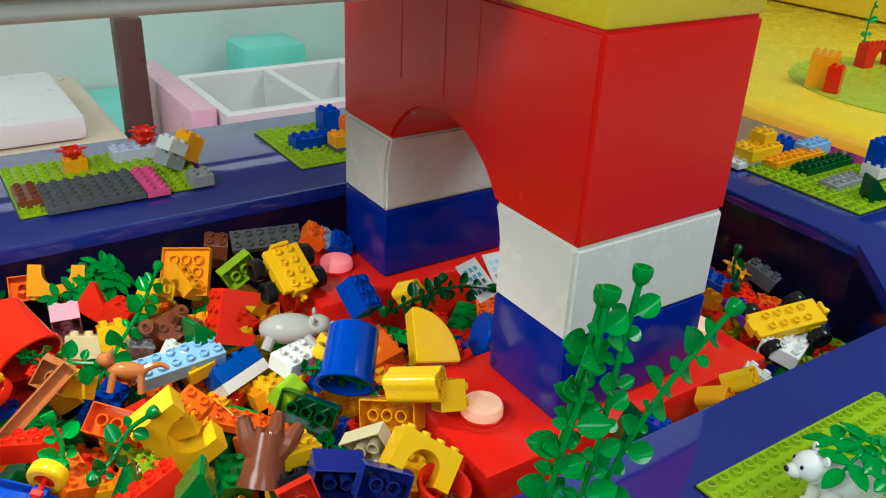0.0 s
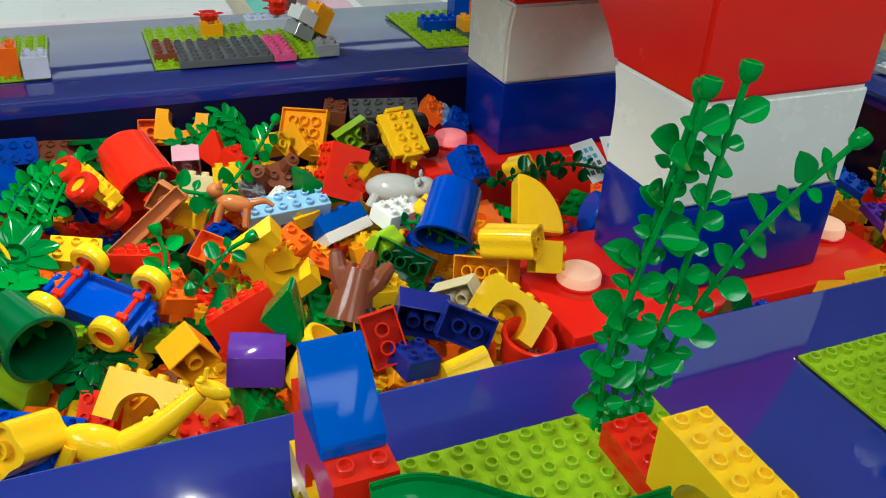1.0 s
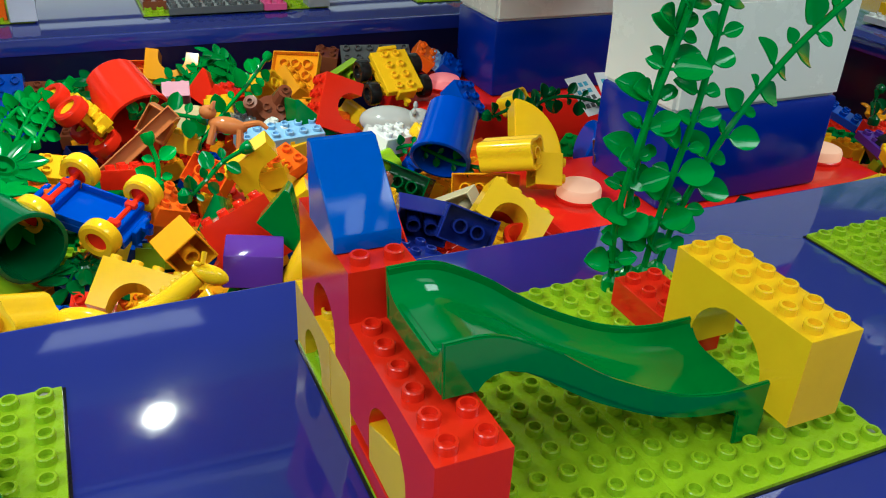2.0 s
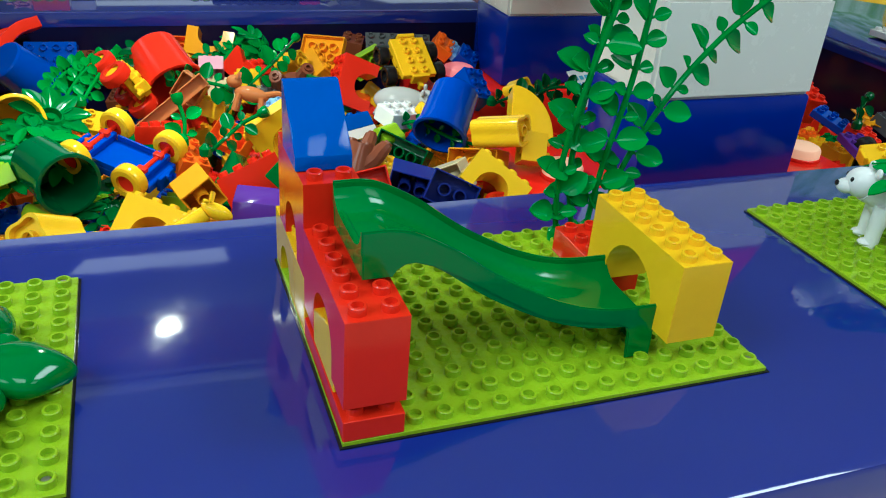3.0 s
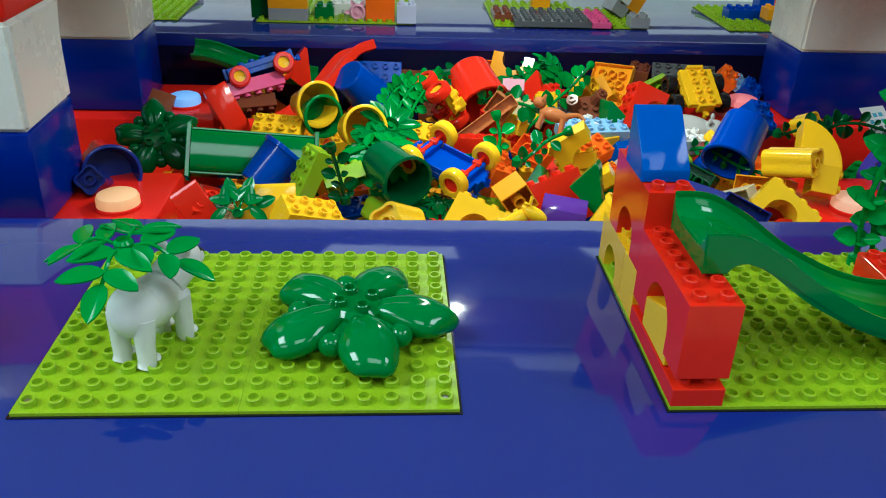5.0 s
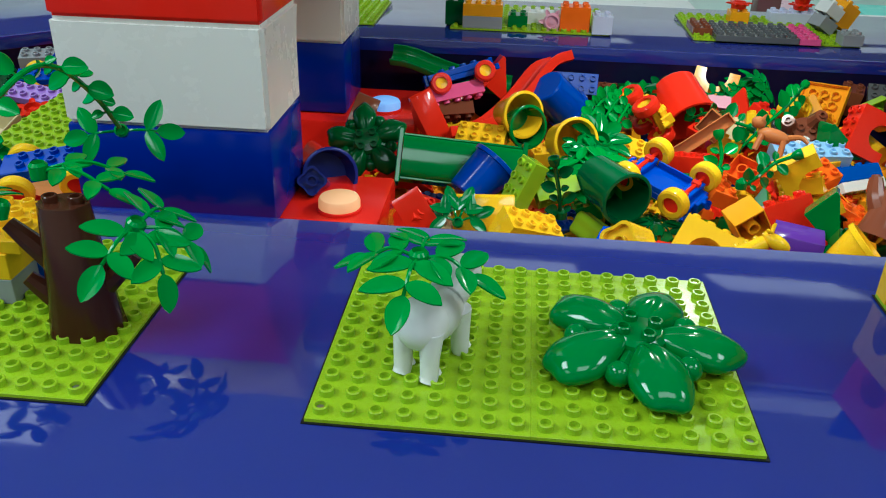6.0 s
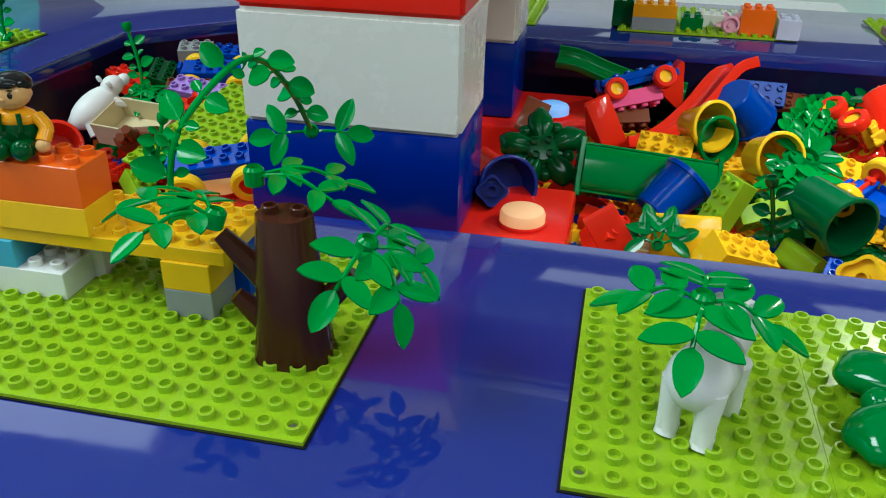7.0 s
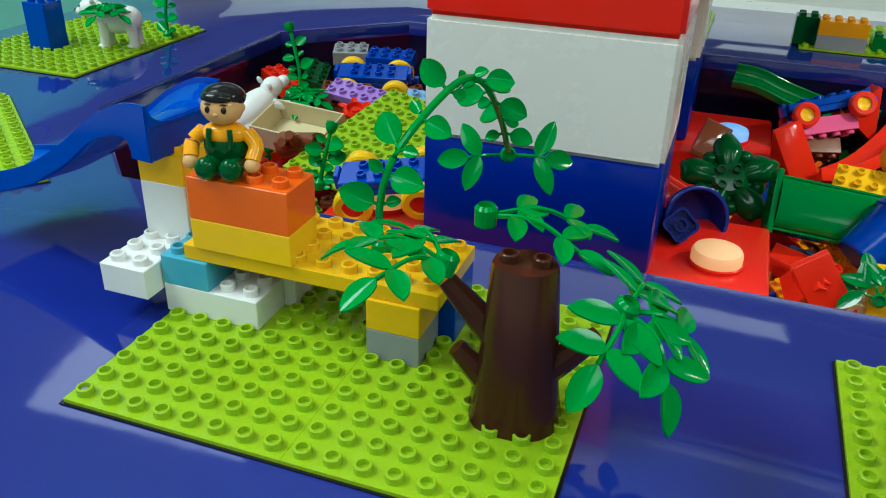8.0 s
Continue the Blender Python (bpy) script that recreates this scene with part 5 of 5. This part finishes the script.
lean(brick("orange", 2, 2, 1, 0, 0, 0), 0.365, 0.89, 0.572, 0, "-z", BH)
brick("yellow", 2, 2, 2, 0.432, 0.728, 0.545, -22, 0, -6)
brick("cream", 1, 3, 1.4, 0.405, 0.745, 0.542, 0, 24, 60)
brick("clear", 2, 2, 1, 0.452, 0.728, 0.55, 20, 20, 0)
animal("tan", "fox", "orange tan plastic toy animal among the bricks", 0.418, 0.622, 0.57, 20, -10, 160)
cup("green", 0.012, 0.04, 0.018, 0.305, 0.9, 0.55, -20, 0, 0)
brick("brown", 4, 2, 0.5, 0.252, 0.904, 0.55, 30, 0, -12)
brick("blue", 4, 2, 1, 0.2, 0.886, 0.566, 62, 0, -4)
brick("yellow", 2, 2, 1, 0.17, 0.86, 0.55, 20, 0, 0)
toy_car("yellow", "red", "yellow", 0.288, 0.73, 0.578, -55, 0, -72, r=0.018, base=0.05, track=0.05, label="yellow toy car base with red wheels on its side")
column("lime", 0.553, 0.55, 0.555, 90, 10, 120, 0.03, 0.014)
flower("green", 0.032, 0.212, 0.6, 0.578, 30, 10, 20, 9)
brick("yellow", 3, 2, 1, 0.53, 0.47, 0.545, 0, 12, 10)

slope_brick("green", 2, 3, 0.3, 2.0, 0.43, 0.44, 0.556, 40, 10, 70)
brick("orange", 2, 2, 1, 0.468, 0.575, 0.556, 24, -14, 30)
brick("yellow", 2, 3, 1, 0.45, 0.56, 0.546, -18, 10, 62)
brick("orange", 2, 3, 1, 0.34, 0.54, 0.545, 14, 22, 16)
brick("red", 2, 2, 1, 0.36, 0.71, 0.556, 18, -22, 40)
brick("amber", 2, 2, 1, 0.53, 0.72, 0.552, -24, 14, 22)
brick("yellow", 2, 2, 1, 0.38, 0.67, 0.55, 16, 18, 75)
brick("orange", 2, 2, 1, 0.25, 0.56, 0.552, -20, 16, 35)
brick("yellow", 2, 3, 1, 0.262, 0.63, 0.55, 14, -22, 80)
column("yellow", 0.49, 0.82, 0.566, 70, 10, 40, 0.036, 0.014)
brick("red", 2, 2, 1, 0.45, 0.79, 0.558, 24, 12, 50)

# the other half
tray = new("toy_bin")
for y0, y1 in ((-0.028, -0.025), (0.025, 0.028)):
    bm = bmesh.new()
    box(bm, -0.072, 0.072, y0, y1, 0, 0.02, 0.0008)
    part("side_panel", bm, "green", tray)
bm = bmesh.new()
belly = [(0.0252 * math.cos(t), 0.0035 - 0.0095 * math.sin(t) ** 0.6) for t in np.linspace(0.02, math.pi - 0.02, 17)]
prism(bm, belly + [(-0.0252, 0.006), (0.0252, 0.006)], 0.1436, Matrix(((0, 1, 0, -0.0718), (1, 0, 0, 0), (0, 0, 1, 0), (0, 0, 0, 1))))
part("bottom_panel", bm, "green", tray, angle=50)
for xx in (-0.078, 0.072):
    bm = bmesh.new()
    box(bm, xx, xx + 0.006, -0.033, 0.033, -0.003, 0.025, 0.001)
    part("end_frame", bm, "green", tray)
tagged(tray, "long glossy green toy tipper bin on its side", "toy bin")
stand(tray, 0.05, 0.5608, 0.5593, -124.2, 6.5, 6.9)
cup("blue", 0.024, 0.029, 0.056, 0.057, 0.5256, 0.5314, -44.2, 28.8, -27.6)
bush("darkgreen", -0.07, 0.602, 0.558, 50, -8, 10, 0.052, "lying in the toy pit")
brick("red", 2, 2, 2, 0.002, 0.432, 0.53, 30, 20, 30)
slope_brick("red", 2, 3, 0.3, 2.0, 0.022, 0.42, 0.54, 30, -30, 20)
brick("cream", 2, 2, 1, 0.035, 0.42, 0.53, 10, 20, 40)
slope_brick("yellow", 4, 2, 0.4, 2.0, 0.083, 0.425, 0.535, 10, 0, 6)
arch_brick("yellow", 4, 2, 0.0155, 0.008, 0.118, 0.405, 0.53, 20, 20, 30)
brick("lime", 2, 4, 1, 0.13, 0.494, 0.558, -62, 0, 118)
brick("lime", 2, 3, 1, 0.165, 0.5, 0.545, -20, 40, 90)
toy_car("blue", "red", "yellow", 0.028, 0.8, 0.593, -28, -14, 18, r=0.015, label="blue and pink toy train car with red wheels")
brick("pink", 5, 2, 1, 0.02, 0.785, 0.585, 150, -10, 20)
brick("brown", 4, 2, 1, 0.015, 0.78, 0.558, 140, 0, 20)
rs = new("toy_slide")
part("chute", bm_slide(glide([(-0.13, 0, 0.05), (-0.09, 0, 0.045), (-0.03, 0, 0.012), (0.03, 0, -0.012), (0.09, 0, -0.02), (0.13, 0, -0.016)], 4), 3 * S, 0.012, 0, 0), "red", rs, angle=50)
tagged(rs, "bent red plastic toy slide lying in the pit", "toy slide")
stand(rs, 0.1, 0.79, 0.555, 25, 0, 225)
gs = new("toy_slide")
part("chute", bm_slide(glide([(-0.09, 0, 0.03), (-0.06, 0, 0.026), (-0.02, 0, 0.006), (0.03, 0, -0.012), (0.09, 0, -0.02)], 4), 2 * S, 0.01, 0, 0), "green", gs, angle=50)
tagged(gs, "narrow green plastic toy slide at the back of the pit", "toy slide")
stand(gs, 0.01, 0.885, 0.575, 35, 0, -8)
slope_brick("red", 2, 3, 0.2, 2.6, 0.0, 0.705, 0.548, 20, -20, 30)
slope_brick("red", 2, 3, 0.2, 2.6, 0.073, 0.855, 0.56, 40, 10, 100)
cup("blue", 0.026, 0.031, 0.06, 0.1515, 0.7978, 0.59, -161.1, -42, 3.8)
cup("yellow", 0.017, 0.0285, 0.05, 0.094, 0.7, 0.578, 62, 60, 10)
cup("green", 0.022, 0.0265, 0.03, 0.112, 0.68, 0.568, 62, 60, 10)
cup("yellow", 0.022, 0.027, 0.045, 0.168, 0.62, 0.572, 70, -20, 30)
cup("yellow", 0.02, 0.026, 0.03, 0.18, 0.66, 0.555, 100, 20, 60)
brick("yellow", 4, 2, 1, 0.07, 0.66, 0.55, 30, 0, -10)
column("navy", -0.11, 0.487, 0.552, 62, 0, 8, 0.042, 0.0145)
cup("navy", 0.026, 0.03, 0.03, -0.105, 0.51, 0.555, 70, 20, 20)
column("red", -0.132, 0.56, 0.556, 90, 0, 40, 0.05, 0.018)
slope_brick("brown", 2, 2, 0.3, 1.9, -0.1, 0.7, 0.552, 0, 20, 0)

# greens lying in the heap
vine([(0, 0, 0), (0.04, 0.03, 0.03), (0.075, 0.07, 0.045), (0.11, 0.13, 0.055)], 41, 0.395, 0.67, 0.552, size=0.02, gap=0.016)
vine([(0, 0, 0), (0.03, -0.01, 0.015), (0.065, 0.0, 0.01), (0.09, 0.01, 0.02)], 42, 0.73, 0.64, 0.56, size=0.018, gap=0.013, col="darkgreen")
vine([(0, 0, 0), (0.03, 0.02, 0.012), (0.06, 0.01, 0.02), (0.1, 0.0, 0.012)], 43, 0.76, 0.6, 0.57, size=0.018, gap=0.013, col="darkgreen")
vine([(0, 0, 0), (0.015, -0.03, 0.02), (0.03, -0.055, 0.022), (0.06, -0.07, 0.018)], 44, 0.34, 0.72, 0.575, size=0.018, col="green")
vine([(0, 0, 0), (0.02, 0.01, 0.012), (0.04, 0.03, 0.02), (0.06, 0.03, 0.03)], 45, 0.36, 0.5, 0.572, size=0.016, col="green")
vine([(0, 0, 0), (0.004, 0.01, 0.02), (0.0, 0.02, 0.04)], 46, 0.34, 0.53, 0.572, size=0.016)
vine([(0, 0, 0), (0.02, -0.02, 0.01), (0.05, -0.05, 0.0), (0.07, -0.08, 0.002)], 47, 0.585, 0.58, 0.562, size=0.012, col="green")
for i in range(3):
    vine([(0, 0, 0), (0.012, 0.03, 0.012), (0.03, 0.07, 0.024), (0.055, 0.12, 0.02)], 50 + i, 0.195 + 0.022 * i, 0.66 + 0.01 * i, 0.568, size=0.0145, gap=0.0065, col="leaf")
frond(0.2, 0.565, 0.576, 30, 20, 0, 2, 0.022, 55, 5, 0.022, "green", "green plastic leaf spray in the pit")
frond(0.2, 0.53, 0.572, 10, -20, 50, 3, 0.026, 56, 4, 0.032, "leaf", "green plastic leaf spray in the pit")
vine([(0, 0, 0), (-0.004, -0.006, 0.03), (-0.012, -0.01, 0.065)], 57, 0.165, 0.452, 0.545, size=0.016, gap=0.012, col="darkgreen")
frond(0.058, 0.402, 0.556, 0, -62, 90, 1, 0.024, 58, 4, 0.018, "green", "dark green leaf spray by the pit edge", spread=130, drop=0.1)
frond(0.435, 0.85, 0.58, 35, 0, 0, 2, 0.022, 59, 4, 0.022, "leaf", "green plastic leaf spray in the pit")
frond(0.465, 0.85, 0.588, 45, 20, 40, 2, 0.024, 60, 3, 0.02, "leaf", "green plastic leaf spray in the pit")
frond(0.405, 0.84, 0.575, 30, -20, 40, 1, 0.02, 61, 3, 0.014, "green", "green plastic leaf spray in the pit")
frond(0.27, 0.47, 0.535, 0, 0, 40, 2, 0.026, 62, 4, 0.022, "darkgreen", "dark green leaf spray under the toy car")
frond(0.56, 0.462, 0.548, 0, 0, 10, 1, 0.026, 63, 4, 0.014, "darkgreen", "dark green leaf spray in the pit")
frond(0.31, 0.76, 0.6, 60, 0, 0, 1, 0.02, 64, 3, 0.012, "darkgreen", "dark leaf spray inside the red cup")

# a folded instruction card
card = new("paper_card")
for k, (dx, rz) in enumerate(((0, 10), (0.042, -8))):
    bm = bmesh.new()
    box(bm, -0.019, 0.019, -0.028, 0.028, 0, 0.0008, 0)
    leafp = part("sheet", bm, "paper", card)
    leafp.matrix_basis = pose(dx, 0, 0, 30, 0, rz)
    for i in range(4):
        for j in range(3):
            bm = bmesh.new()
            box(bm, -0.013 + j * 0.009, -0.013 + j * 0.009 + 0.006, 0.012 - i * 0.01, 0.018 - i * 0.01, 0.0009, 0.0012, 0)
            part("printed_bar", bm, "teal" if i < 2 else "darkgrey", leafp, "small printed mark")
tagged(card, "white printed card folded among the toys", "card")
stand(card, 0.855, 0.62, 0.585, 8, 0, 5)

# far end by the right arch
cup("darkgreen", 0.03, 0.034, 0.06, 1.2, 0.42, 0.525, 100, 0, 30)
toy_car("yellow", "black", "black", 1.15, 0.372, 0.565, 20, -10, -20, label="yellow toy car with black wheels in the pit corner")
brick("white", 4, 3, 1, 1.14, 0.36, 0.535, 10, 0, 20)
brick("red", 2, 4, 1, 1.158, 0.44, 0.548, 10, 10, -20)
brick("purple", 2, 4, 0.5, 1.125, 0.41, 0.558, 10, 6, -10)
flower("amber", 0.014, 1.215, 0.5, 0.56, 20, 0, 0, 6)
brick("blue", 2, 4, 0.5, 1.165, 0.5, 0.558, 20, 0, 30)
brick("darkgrey", 2, 3, 1, 1.24, 0.48, 0.55, 20, 10, 20)
brick("red", 2, 3, 2, 1.17, 0.58, 0.55, 20, 10, 0)
vine([(0, 0, 0), (0.03, 0.03, 0.01), (0.06, 0.05, 0.02)], 71, 1.15, 0.45, 0.575, size=0.016, col="darkgreen")
column("amber", 0.945, 0.325, 0.555, 60, 20, 10, 0.034, 0.013)
column("yellow", 0.985, 0.325, 0.562, 50, -20, 40, 0.034, 0.013)
brick("white", 2, 2, 1, 1.03, 0.325, 0.545, 20, 20, 30)
brick("blue", 2, 3, 1, 0.88, 0.32, 0.53, 10, 20, 30)
slope_brick("darkgreen", 2, 2, 0.3, 1.9, 0.84, 0.325, 0.54, 30, 20, 60)

# far end by the left arch
animal("white", "lying", "white plastic toy animal lying in the pit", -0.62, 0.58, 0.56, 10, -30, 60)
tr = new("toy_tray")
bm = bmesh.new()
for a, b, c, d in ((-0.05, 0.05, -0.028, -0.026), (-0.05, 0.05, 0.026, 0.028), (-0.05, -0.048, -0.026, 0.026), (0.048, 0.05, -0.026, 0.026)):
    box(bm, a, b, c, d, 0, 0.03, 0.0006)
box(bm, -0.048, 0.048, -0.026, 0.026, 0, 0.002, 0)
part("shell", bm, "cream", tr)
tagged(tr, "cream plastic toy tray in the pit", "toy tray")
stand(tr, -0.55, 0.56, 0.55, 20, 0, -10)
brick("lilac", 8, 2, 0.5, -0.5, 0.655, 0.575, 20, 4, -8)
toy_car("blue", "yellow", "red", -0.53, 0.722, 0.583, 14, 0, 16, r=0.019)
brick("grey", 3, 2, 1, -0.592, 0.785, 0.585, 10, 0, 20)
brick("blue", 4, 2, 1, -0.525, 0.77, 0.588, 10, 0, 10)
brick("brown", 4, 4, 0.5, -0.55, 0.67, 0.56, 30, 0, 10)
stump("brown", -0.545, 0.515, 0.56, 70, 20, 60, 0.06, 0.016, 6)
lp8 = tagged(new("base_plate", PL), "lime studded base plate lying loose in the pit", "base plate")
stand(lp8, -0.43, 0.53, 0.572, 12, 6, -14)
toy_car("blue", "yellow", "red", -0.372, 0.405, 0.588, 14, -8, 14, r=0.019)
vine([(0, 0, 0), (0.006, 0, 0.03), (0.01, 0.01, 0.06)], 81, -0.455, 0.42, 0.56, size=0.018, gap=0.008)
vine([(0, 0, 0), (-0.005, 0.01, 0.04), (-0.02, 0.02, 0.085)], 82, -0.59, 0.63, 0.57, size=0.016, gap=0.01)
frond(-0.575, 0.615, 0.585, 10, 0, 0, 2, 0.02, 83, 4, 0.02, "leaf", "green plastic leaf spray in the pit")
brick("darkgreen", 2, 4, 1, -0.63, 0.74, 0.56, 10, 20, 20)
brick("red", 2, 4, 1, -0.655, 0.70, 0.56, 10, 0, 60)
flower("red", 0.014, -0.5, 0.6, 0.575, 20, 10, 0, 6)
cup("red", 0.02, 0.026, 0.04, -0.6, 0.46, 0.56, 60, 0, 40)
brick("lightblue", 4, 2, 0.5, -0.44, 0.7, 0.565, 30, 10, 30)
